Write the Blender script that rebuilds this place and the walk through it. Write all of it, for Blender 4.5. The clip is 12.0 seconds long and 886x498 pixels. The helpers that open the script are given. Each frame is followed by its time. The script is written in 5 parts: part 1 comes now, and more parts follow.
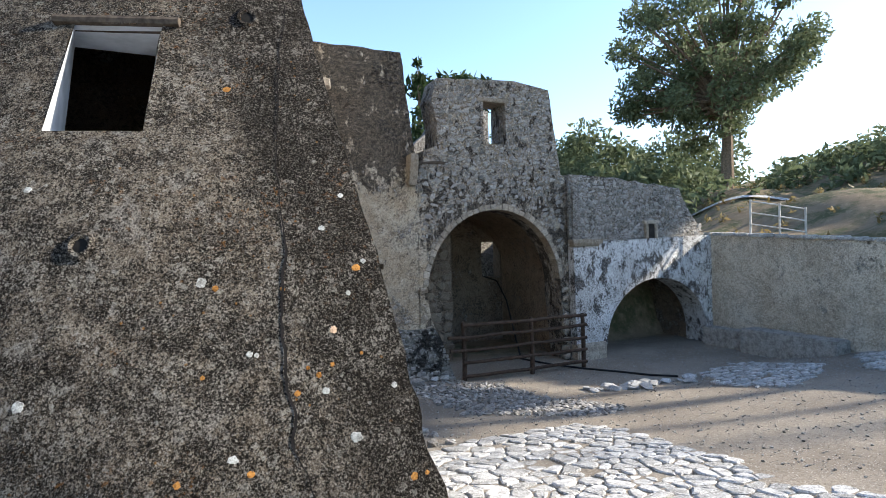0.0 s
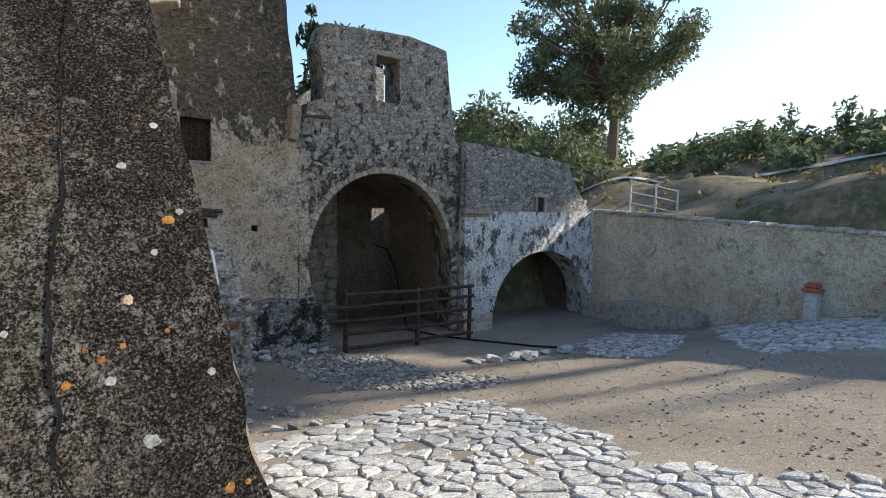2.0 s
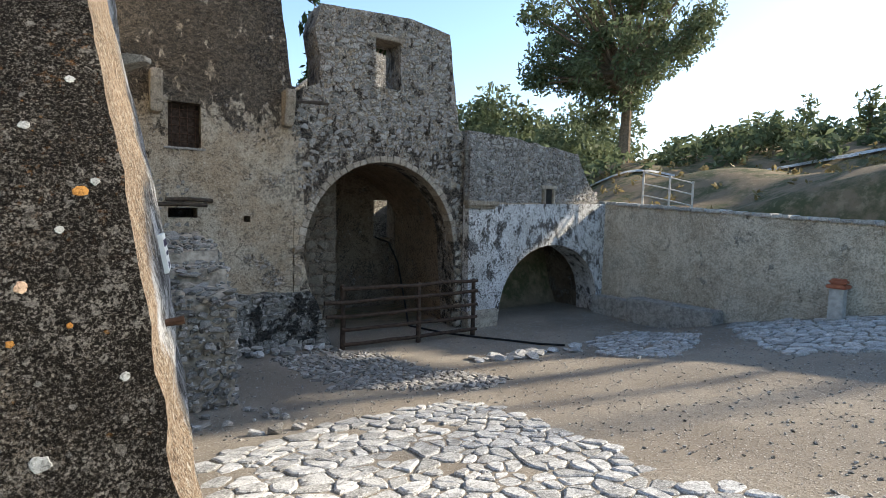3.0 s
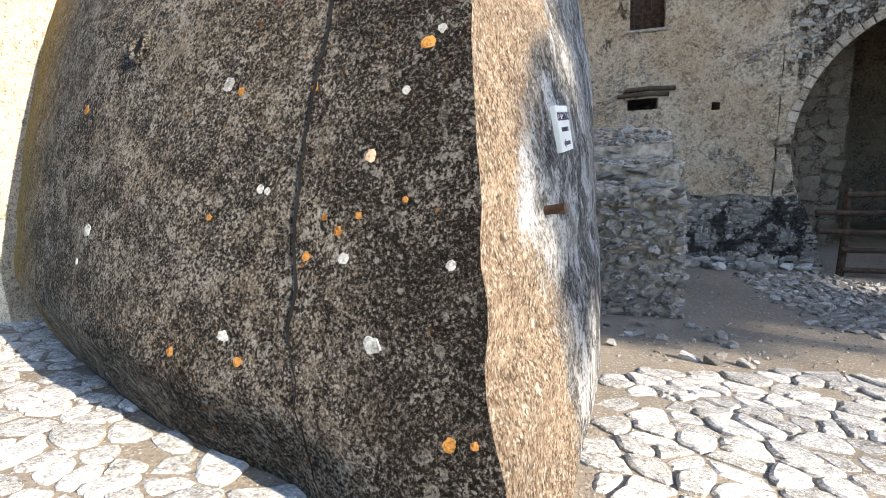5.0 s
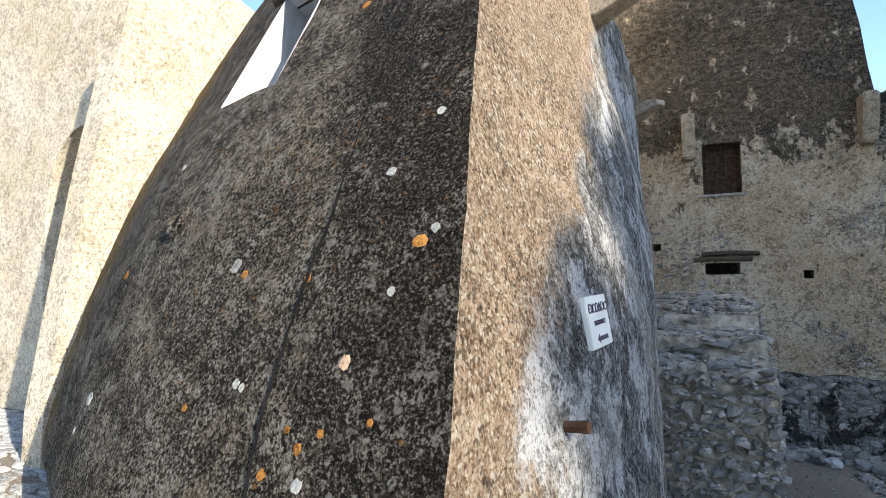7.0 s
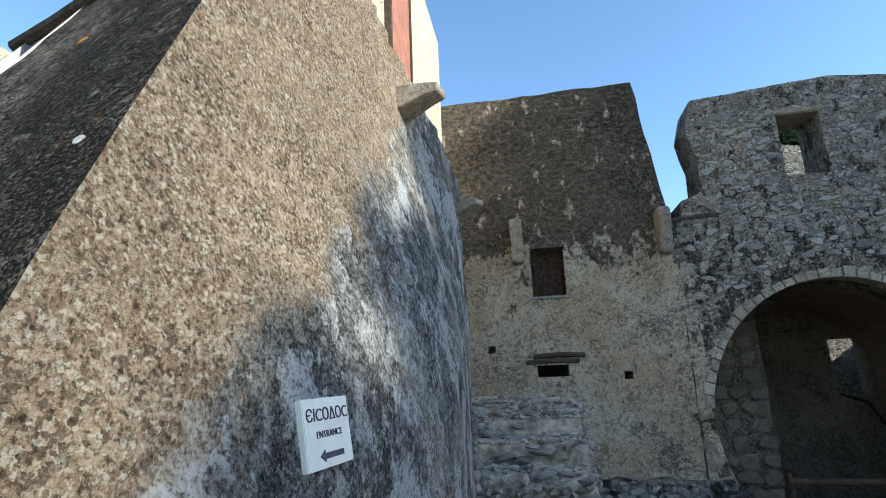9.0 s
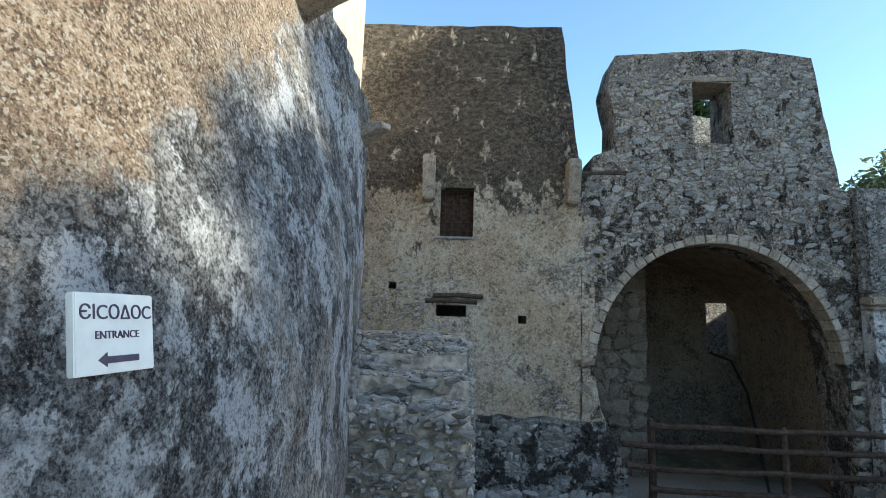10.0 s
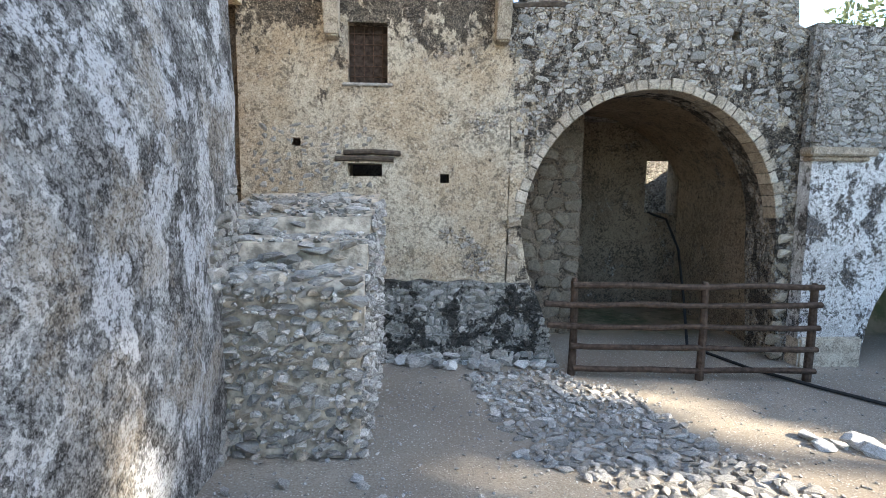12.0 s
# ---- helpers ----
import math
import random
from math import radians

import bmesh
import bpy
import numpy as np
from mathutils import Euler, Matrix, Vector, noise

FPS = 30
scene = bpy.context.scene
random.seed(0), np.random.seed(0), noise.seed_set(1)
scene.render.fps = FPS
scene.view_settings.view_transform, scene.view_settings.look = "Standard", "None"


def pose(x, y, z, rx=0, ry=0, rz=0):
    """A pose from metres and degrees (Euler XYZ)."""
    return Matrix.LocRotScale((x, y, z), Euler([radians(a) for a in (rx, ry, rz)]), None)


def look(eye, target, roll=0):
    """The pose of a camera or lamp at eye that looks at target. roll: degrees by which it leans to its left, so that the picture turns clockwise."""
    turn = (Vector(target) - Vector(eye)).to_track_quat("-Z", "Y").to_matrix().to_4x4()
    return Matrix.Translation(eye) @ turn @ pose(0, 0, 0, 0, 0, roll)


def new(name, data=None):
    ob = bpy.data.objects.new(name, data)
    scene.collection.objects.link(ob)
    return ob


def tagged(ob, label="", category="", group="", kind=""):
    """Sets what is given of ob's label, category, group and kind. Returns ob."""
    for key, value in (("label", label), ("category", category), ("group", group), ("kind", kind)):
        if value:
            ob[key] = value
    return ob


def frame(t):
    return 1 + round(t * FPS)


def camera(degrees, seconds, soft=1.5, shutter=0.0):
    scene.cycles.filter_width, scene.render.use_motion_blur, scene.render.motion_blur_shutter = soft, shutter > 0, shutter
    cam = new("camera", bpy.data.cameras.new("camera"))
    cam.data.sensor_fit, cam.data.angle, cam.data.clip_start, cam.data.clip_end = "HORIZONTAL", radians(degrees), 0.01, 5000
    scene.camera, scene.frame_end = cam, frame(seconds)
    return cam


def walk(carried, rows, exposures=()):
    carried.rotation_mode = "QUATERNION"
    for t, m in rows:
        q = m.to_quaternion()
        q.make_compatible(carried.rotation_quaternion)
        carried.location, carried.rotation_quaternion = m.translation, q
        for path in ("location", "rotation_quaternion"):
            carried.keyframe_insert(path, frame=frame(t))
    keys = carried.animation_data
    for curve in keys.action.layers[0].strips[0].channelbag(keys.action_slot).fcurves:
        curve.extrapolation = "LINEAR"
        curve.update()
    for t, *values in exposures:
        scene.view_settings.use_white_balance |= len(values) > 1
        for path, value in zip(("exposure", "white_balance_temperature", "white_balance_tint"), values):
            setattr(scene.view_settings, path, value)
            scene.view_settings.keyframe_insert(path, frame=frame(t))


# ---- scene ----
EXPOSURES = [(0.0, 1.55, 6350, 10), (1.0, 1.3, 6350, 10), (2.5, 1.2, 6650, 8), (4.5, 2.1, 6800, 11), (5.0, 1.85, 6750, 11), (5.5, 1.5, 6700, 11), (6.5, 1.5, 6550, 10), (8.5, 1.1, 5900, 2), (9.5, 1.2, 5950, 0), (10.5, 1.75, 6250, 4), (11.2, 2.35, 6650, 6), (12.0, 2.65, 6750, 8)]
cam = camera(81.0, 12.0, 0.8)
PATH = [
    (0, 0.086, -0.047, 1.455, 89.48, 1.41, -24.72),
    (0.5, 0.148, 0.075, 1.451, 88.61, 0.14, -32.20),
    (1, 0.241, 0.185, 1.438, 86.86, -0.51, -36.23),
    (1.5, 0.429, 0.274, 1.412, 86.34, -1.17, -36.44),
    (2, 0.640, 0.408, 1.369, 86.08, -1.27, -35.85),
    (2.5, 0.857, 0.604, 1.309, 86.49, -1.31, -36.03),
    (2.7, 0.947, 0.664, 1.280, 86.44, -1.44, -36.41),
    (4.3, 1.688, 1.334, 1.091, 78.75, 3.74, -3.91),
    (4.5, 1.676, 1.463, 1.027, 78.45, 4.71, 1.77),
    (5, 1.699, 1.637, 0.985, 76.36, 3.75, 14.84),
    (5.5, 1.751, 1.659, 1.034, 78.49, 4.84, 19.57),
    (6, 1.777, 1.791, 1.070, 83.40, 4.15, 22.16),
    (6.5, 1.826, 1.953, 1.138, 87.11, 1.97, 23.53),
    (6.7, 1.869, 1.993, 1.176, 89.34, 1.88, 24.00),
    (8.3, 2.252, 2.405, 1.223, 101.86, 2.31, 21.56),
    (8.5, 2.290, 2.501, 1.202, 103.49, 2.17, 19.56),
    (9, 2.411, 2.758, 1.115, 103.45, 2.31, 10.05),
    (9.5, 2.566, 2.920, 1.052, 101.79, -0.82, 5.27),
    (10, 2.695, 3.071, 1.006, 97.21, -1.90, 1.01),
    (10.5, 2.793, 3.333, 0.954, 93.08, -0.50, -2.28),
    (11, 2.921, 3.592, 0.906, 88.17, -0.54, -5.33),
    (11.5, 3.141, 3.748, 0.880, 84.40, -0.37, -4.31),
    (12, 3.344, 3.917, 0.856, 83.07, -0.78, -3.50),
]
walk(cam, [(t, pose(x, y, z, rx, ry, rz)) for t, x, y, z, rx, ry, rz in PATH], EXPOSURES)
# ---- end camera ----

# ---- light ----
SUN_AZ, SUN_EL = 111.0, 27.0          # degrees from +y towards +x, and above the horizon
sun_way = Vector((math.sin(radians(SUN_AZ)) * math.cos(radians(SUN_EL)), math.cos(radians(SUN_AZ)) * math.cos(radians(SUN_EL)), math.sin(radians(SUN_EL))))
world = bpy.data.worlds.new("sky")
scene.world = world
world.use_nodes = True
wn = world.node_tree.nodes
sky = wn.new("ShaderNodeTexSky")
sky.sky_type, sky.sun_disc = "NISHITA", False
sky.sun_elevation, sky.sun_rotation = radians(SUN_EL), radians(SUN_AZ)
sky.air_density, sky.dust_density, sky.ozone_density = 1.0, 0.65, 2.6
wn["Background"].inputs[1].default_value = 0.15
world.node_tree.links.new(sky.outputs[0], wn["Background"].inputs[0])
sun = new("sun", bpy.data.lights.new("sun", "SUN"))
sun.data.energy, sun.data.angle, sun.data.color = 4.5, radians(0.55), (1.0, 0.91, 0.78)
sun.matrix_world = look(sun_way * 60, (0, 0, 0))

# ---- materials ----


class Tree:
    """A short way to write node materials."""

    def __init__(self, name):
        self.mat = bpy.data.materials.new(name)
        self.mat.use_nodes = True
        self.nt = self.mat.node_tree
        self.bsdf = self.nt.nodes["Principled BSDF"]
        self.co = self.add("ShaderNodeTexCoord").outputs["Object"]

    def add(self, kind, **props):
        n = self.nt.nodes.new(kind)
        for k, v in props.items():
            setattr(n, k, v)
        return n

    def link(self, a, b):
        self.nt.links.new(a, b)

    def scaled(self, sx, sy, sz, shift=0.0):
        m = self.add("ShaderNodeMapping")
        m.inputs["Scale"].default_value = (sx, sy, sz)
        m.inputs["Location"].default_value = (shift, shift * 0.7, shift * 1.3)
        self.link(self.co, m.inputs["Vector"])
        return m.outputs[0]

    def noise(self, scale, detail=6.0, rough=0.6, vec=None, warp=0.0):
        n = self.add("ShaderNodeTexNoise")
        n.inputs["Scale"].default_value, n.inputs["Detail"].default_value = scale, detail
        n.inputs["Roughness"].default_value, n.inputs["Distortion"].default_value = rough, warp
        self.link(vec if vec is not None else self.co, n.inputs["Vector"])
        return n.outputs["Fac"]

    def voronoi(self, scale, feature="F1", vec=None, rand=1.0, out="Distance"):
        n = self.add("ShaderNodeTexVoronoi", feature=feature)
        n.inputs["Scale"].default_value, n.inputs["Randomness"].default_value = scale, rand
        self.link(vec if vec is not None else self.co, n.inputs["Vector"])
        return n.outputs[out]

    def ramp(self, fac, lo, hi, a=0.0, b=1.0):
        n = self.add("ShaderNodeMapRange", interpolation_type="SMOOTHSTEP")
        for k, v in zip(("From Min", "From Max", "To Min", "To Max"), (lo, hi, a, b)):
            n.inputs[k].default_value = v
        self.link(fac, n.inputs["Value"])
        return n.outputs[0]

    def math(self, op, a, b=None):
        n = self.add("ShaderNodeMath", operation=op)
        for s, v in zip(n.inputs, (a, b)):
            if v is None:
                continue
            if isinstance(v, (int, float)):
                s.default_value = v
            else:
                self.link(v, s)
        return n.outputs[0]

    def mix(self, fac, a, b, blend="MIX"):
        n = self.add("ShaderNodeMix", data_type="RGBA", blend_type=blend)
        for s, v in zip((n.inputs[0], n.inputs[6], n.inputs[7]), (fac, a, b)):
            if isinstance(v, (int, float)):
                s.default_value = v
            elif isinstance(v, tuple):
                s.default_value = (*v, 1.0)
            else:
                self.link(v, s)
        return n.outputs[2]

    def grit(self, c, dark=0.6, pale=0.35, tint=(0.70, 0.66, 0.58)):
        """Dark pits and pale grains a few millimetres to centimetres wide."""
        n1, n2 = self.noise(62, 4, 0.75), self.noise(21, 5, 0.75, self.scaled(1, 1, 1, 6.5))
        c = self.mix(self.ramp(n1, 0.39, 0.48, dark, 0.0), c, (0.16, 0.15, 0.14), "MULTIPLY")
        c = self.mix(self.ramp(n2, 0.39, 0.46, dark * 0.8, 0.0), c, (0.25, 0.23, 0.21), "MULTIPLY")
        return self.mix(self.ramp(n1, 0.54, 0.62, 0.0, pale), c, tint)

    def done(self, colour, height=None, strength=0.5, distance=0.02, rough=0.9, spec=0.08):
        if isinstance(colour, tuple):
            self.bsdf.inputs["Base Color"].default_value = (*colour, 1.0)
        else:
            self.link(colour, self.bsdf.inputs["Base Color"])
        if isinstance(rough, float):
            self.bsdf.inputs["Roughness"].default_value = rough
        else:
            self.link(rough, self.bsdf.inputs["Roughness"])
        self.bsdf.inputs["Specular IOR Level"].default_value = spec
        if height is not None:
            b = self.add("ShaderNodeBump")
            b.inputs["Strength"].default_value, b.inputs["Distance"].default_value = strength, distance
            self.link(height, b.inputs["Height"])
            self.link(b.outputs[0], self.bsdf.inputs["Normal"])
        return self.mat


def height_of(t, *pairs):
    total = None
    for h, k in pairs:
        v = t.math("MULTIPLY", h, k)
        total = v if total is None else t.math("ADD", total, v)
    return total


def plain(name, rgb, rough=0.8, metallic=0.0, vary=0.25, scale=8.0, bump=0.2):
    t = Tree(name)
    f = t.noise(scale)
    c = t.mix(t.ramp(f, 0.3, 0.7), tuple(v * (1 - vary) for v in rgb), tuple(min(1, v * (1 + vary)) for v in rgb))
    t.bsdf.inputs["Metallic"].default_value = metallic
    return t.done(c, t.noise(scale * 6), bump, 0.01, rough)


def jitter(t, amount, scale):
    """Object coordinates shaken by noise, for ragged cell edges."""
    wob = t.add("ShaderNodeTexNoise")
    wob.inputs["Scale"].default_value, wob.inputs["Detail"].default_value = scale, 4.0
    t.link(t.co, wob.inputs["Vector"])
    small = t.add("ShaderNodeVectorMath", operation="SCALE")
    small.inputs["Scale"].default_value = amount
    t.link(wob.outputs["Color"], small.inputs[0])
    total = t.add("ShaderNodeVectorMath", operation="ADD")
    t.link(t.co, total.inputs[0])
    t.link(small.outputs[0], total.inputs[1])
    return total.outputs[0]


def grains(t, scale, vec, pick=0):
    """A random value for each grain of a crust."""
    s = t.add("ShaderNodeSeparateColor")
    t.link(t.voronoi(scale, "F1", vec, 1.0, "Color"), s.inputs[0])
    return s.outputs[pick]


def lichen_render():
    """Old lime render grown over with black and grey lichen."""
    t = Tree("lichen_covered_render")
    x = t.add("ShaderNodeSeparateXYZ")
    t.link(t.co, x.inputs[0])
    fine, mid, big = t.noise(85, 5, 0.75), t.noise(11, 6, 0.7), t.noise(1.5, 4, 0.6)
    shaken = jitter(t, 0.022, 75.0)
    shaken2 = jitter(t, 0.10, 16.0)
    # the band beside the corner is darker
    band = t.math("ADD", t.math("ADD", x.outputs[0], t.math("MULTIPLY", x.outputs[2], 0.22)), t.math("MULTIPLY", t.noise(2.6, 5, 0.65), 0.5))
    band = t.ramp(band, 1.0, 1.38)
    cover = t.noise(2.3, 5, 0.65, t.scaled(1, 1, 1, 31.0))
    local = t.noise(8.5, 4, 0.6, t.scaled(1, 1, 1, 5.0))
    dens = t.math("ADD", t.ramp(cover, 0.36, 0.66, 0.0, 0.55), t.ramp(local, 0.38, 0.64, 0.0, 0.45))
    dens = t.math("ADD", t.math("MULTIPLY", dens, 0.95), t.math("MULTIPLY", band, 0.42))
    c = t.mix(t.ramp(mid, 0.40, 0.60), (0.215, 0.175, 0.13), (0.42, 0.37, 0.295))
    c = t.mix(t.ramp(big, 0.42, 0.62, 0.0, 0.45), c, (0.27, 0.215, 0.15))
    smooth = t.ramp(t.noise(3.1, 5, 0.6, t.scaled(1, 1, 1, 44.0)), 0.56, 0.62)
    c = t.mix(t.math("MULTIPLY", smooth, 0.55), c, (0.43, 0.41, 0.375))
    # black crust: coarse patches first, then single grains
    crust = t.ramp(t.math("SUBTRACT", dens, t.math("MULTIPLY", grains(t, 22, shaken2), 0.95)), -0.05, 0.06)
    c = t.mix(t.math("MULTIPLY", crust, 0.78), c, t.mix(mid, (0.022, 0.016, 0.011), (0.085, 0.065, 0.047)))
    g1 = t.ramp(t.math("SUBTRACT", dens, grains(t, 84, shaken, 1)), -0.03, 0.05)
    c = t.mix(t.math("MULTIPLY", g1, 0.92), c, (0.016, 0.012, 0.009))
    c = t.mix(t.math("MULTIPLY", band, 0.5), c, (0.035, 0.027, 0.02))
    # pale grains, thick in places
    thick = t.ramp(t.noise(4.0, 5, 0.65, t.scaled(1, 1, 1, 2.0)), 0.44, 0.66, 0.02, 0.34)
    g2 = t.ramp(t.math("SUBTRACT", thick, grains(t, 100, shaken, 2)), -0.02, 0.03)
    c = t.mix(t.math("MULTIPLY", g2, 0.8), c, (0.53, 0.495, 0.43))
    g3 = t.ramp(t.math("SUBTRACT", t.math("MULTIPLY", thick, 0.45), grains(t, 26, shaken, 0)), -0.02, 0.02)
    c = t.mix(t.math("MULTIPLY", g3, 0.75), c, (0.50, 0.475, 0.42))
    c = t.mix(t.ramp(fine, 0.44, 0.50, 0.55, 0.0), c, (0.03, 0.025, 0.02))
    c = t.mix(t.ramp(fine, 0.55, 0.60, 0.0, 0.5), c, (0.56, 0.52, 0.45))
    # rust-coloured growth in places
    rust = t.math("MULTIPLY", t.ramp(t.noise(19, 5, 0.7), 0.57, 0.66), t.ramp(t.noise(1.1, 3, 0.5, t.scaled(1, 1, 1, 4.0)), 0.50, 0.64))
    c = t.mix(t.math("MULTIPLY", rust, 0.75), c, (0.36, 0.17, 0.05))
    # ochre film towards the far end
    left = t.math("ADD", x.outputs[0], t.math("MULTIPLY", mid, 0.8))
    c = t.mix(t.ramp(left, -2.6, -1.2, 0.9, 0.0), c, t.mix(mid, (0.34, 0.20, 0.04), (0.72, 0.46, 0.11)))
    # white and orange round lichens
    w = t.math("ADD", t.voronoi(7.5, vec=t.scaled(1, 1, 1, 9.0)), t.math("MULTIPLY", t.noise(40), 0.2))
    pale = t.math("MULTIPLY", t.ramp(w, 0.18, 0.22, 1.0, 0.0), t.ramp(t.noise(2.1, 3, 0.5, t.scaled(1, 1, 1, 2.0)), 0.48, 0.6))
    c = t.mix(t.math("MULTIPLY", pale, 0.75), c, (0.60, 0.59, 0.54))
    w2 = t.math("ADD", t.voronoi(10, vec=t.scaled(1, 1, 1, 21.0)), t.math("MULTIPLY", t.noise(55), 0.22))
    orange = t.math("MULTIPLY", t.ramp(w2, 0.18, 0.23, 1.0, 0.0), t.ramp(t.noise(1.7, 3, 0.5, t.scaled(1, 1, 1, 6.0)), 0.50, 0.60))
    c = t.mix(t.math("MULTIPLY", orange, 0.85), c, (0.44, 0.21, 0.04))
    # the last multiply darkens the whole face, standing in for its shade
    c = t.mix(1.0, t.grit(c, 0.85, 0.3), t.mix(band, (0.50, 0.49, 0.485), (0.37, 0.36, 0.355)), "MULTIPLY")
    return t.done(c, height_of(t, (mid, 1.0), (fine, 0.5), (big, 1.5), (g1, 0.18), (crust, 0.25), (g2, 0.2)), 1.0, 0.05, 0.95)


def side_render():
    """Ochre lime render near the corner, whitewashed and streaked black further back."""
    t = Tree("streaked_limewash")
    fine, mid, big = t.noise(75, 7, 0.8), t.noise(9, 9, 0.78), t.noise(1.3, 5, 0.6)
    x = t.add("ShaderNodeSeparateXYZ")
    t.link(t.co, x.inputs[0])
    ochre = t.mix(t.ramp(mid, 0.44, 0.56), (0.25, 0.165, 0.105), (0.43, 0.315, 0.215))
    ochre = t.mix(t.ramp(big, 0.4, 0.65, 0.0, 0.5), ochre, (0.20, 0.14, 0.09))
    v = t.voronoi(6.0, vec=t.scaled(1, 1.0, 0.8, 3.0))
    spots = t.ramp(t.math("ADD", v, t.math("MULTIPLY", t.noise(35), 0.25)), 0.24, 0.29, 1.0, 0.0)
    spots = t.math("MULTIPLY", spots, t.ramp(t.noise(2.2, 3, 0.5, t.scaled(1, 1, 1, 5.0)), 0.45, 0.6))
    ochre = t.mix(t.math("MULTIPLY", spots, 0.8), ochre, (0.74, 0.70, 0.60))
    ochre = t.mix(t.ramp(fine, 0.525, 0.565, 0.0, 0.6), ochre, (0.60, 0.53, 0.41))
    shake = jitter(t, 0.03, 50.0)
    some = t.ramp(t.noise(3.0, 5, 0.65, t.scaled(1, 1, 1, 15.0)), 0.40, 0.66, 0.06, 0.42)
    ochre = t.mix(t.math("MULTIPLY", t.ramp(t.math("SUBTRACT", some, grains(t, 58, shake)), -0.03, 0.04), 0.8), ochre, (0.11, 0.08, 0.055))
    ochre = t.mix(t.math("MULTIPLY", t.ramp(t.math("SUBTRACT", 0.13, grains(t, 70, shake, 1)), -0.02, 0.03), 0.7), ochre, (0.62, 0.56, 0.45))
    down = t.noise(6.0, 9, 0.78, t.scaled(1, 1.0, 1.0, 1.0))
    white = t.mix(t.ramp(down, 0.45, 0.55), (0.26, 0.255, 0.24), (0.68, 0.67, 0.645))
    black = t.math("MULTIPLY", t.ramp(t.noise(1.7, 8, 0.70, t.scaled(1, 1, 0.85, 7.0)), 0.455, 0.485), 0.95)
    black = t.math("MULTIPLY", black, t.ramp(mid, 0.40, 0.62, 1.0, 0.6))
    white = t.mix(black, white, t.mix(mid, (0.014, 0.013, 0.012), (0.075, 0.07, 0.066)))
    wash = t.math("MULTIPLY", t.ramp(t.noise(1.6, 8, 0.72, t.scaled(1, 1, 0.85, 19.0)), 0.53, 0.56), 0.9)
    white = t.mix(wash, white, (0.66, 0.665, 0.67))
    bare = t.math("MULTIPLY", t.ramp(t.noise(1.5, 6, 0.65, t.scaled(1, 1, 1, 11.0)), 0.52, 0.6), t.ramp(x.outputs[1], 5.2, 6.2))
    white = t.mix(t.math("MULTIPLY", bare, 0.7), white, t.mix(mid, (0.26, 0.21, 0.16), (0.50, 0.44, 0.36)))
    shaken = jitter(t, 0.04, 40.0)
    thick = t.ramp(t.noise(3.4, 6, 0.7, t.scaled(1, 1, 0.7, 37.0)), 0.46, 0.66, 0.02, 0.60)
    white = t.mix(t.math("MULTIPLY", t.ramp(t.math("SUBTRACT", thick, grains(t, 42, shaken)), -0.03, 0.04), 0.6), white, (0.035, 0.032, 0.029))
    white = t.mix(t.math("MULTIPLY", t.ramp(t.math("SUBTRACT", t.math("SUBTRACT", 0.42, thick), grains(t, 44, shaken, 1)), -0.03, 0.04), 0.28), white, (0.70, 0.69, 0.67))
    white = t.mix(t.ramp(fine, 0.54, 0.58, 0.0, 0.3), white, (0.58, 0.57, 0.545))
    chips = t.math("MULTIPLY", t.ramp(t.voronoi(9.0, vec=t.scaled(1, 1, 1.3, 2.5)), 0.30, 0.36, 1.0, 0.0), t.ramp(t.noise(1.7, 5, 0.7, t.scaled(1, 1, 1, 27.0)), 0.47, 0.56))
    white = t.mix(t.math("MULTIPLY", chips, 0.7), white, t.mix(fine, (0.30, 0.29, 0.27), (0.62, 0.60, 0.57)))
    # the limewash begins in a ragged line past the corner and keeps below the eaves
    # its line follows the cast shadow's edge, putting that shade into the colour
    rise = t.math("SUBTRACT", t.math("SUBTRACT", x.outputs[1], t.math("MULTIPLY", x.outputs[2], 1.15)), 3.1)
    edge = t.math("MINIMUM", rise, t.math("SUBTRACT", x.outputs[1], 3.9))
    edge = t.math("ADD", edge, t.math("MULTIPLY", t.math("SUBTRACT", t.noise(2.2, 7, 0.7, t.scaled(1, 1, 1, 51.0)), 0.5), 1.8))
    c = t.mix(t.ramp(edge, -0.1, 0.25), ochre, white)
    c = t.grit(c, 0.7, 0.22)
    return t.done(c, height_of(t, (mid, 1.0), (fine, 0.5), (big, 1.5), (down, 0.8)), 1.0, 0.05, 0.93)


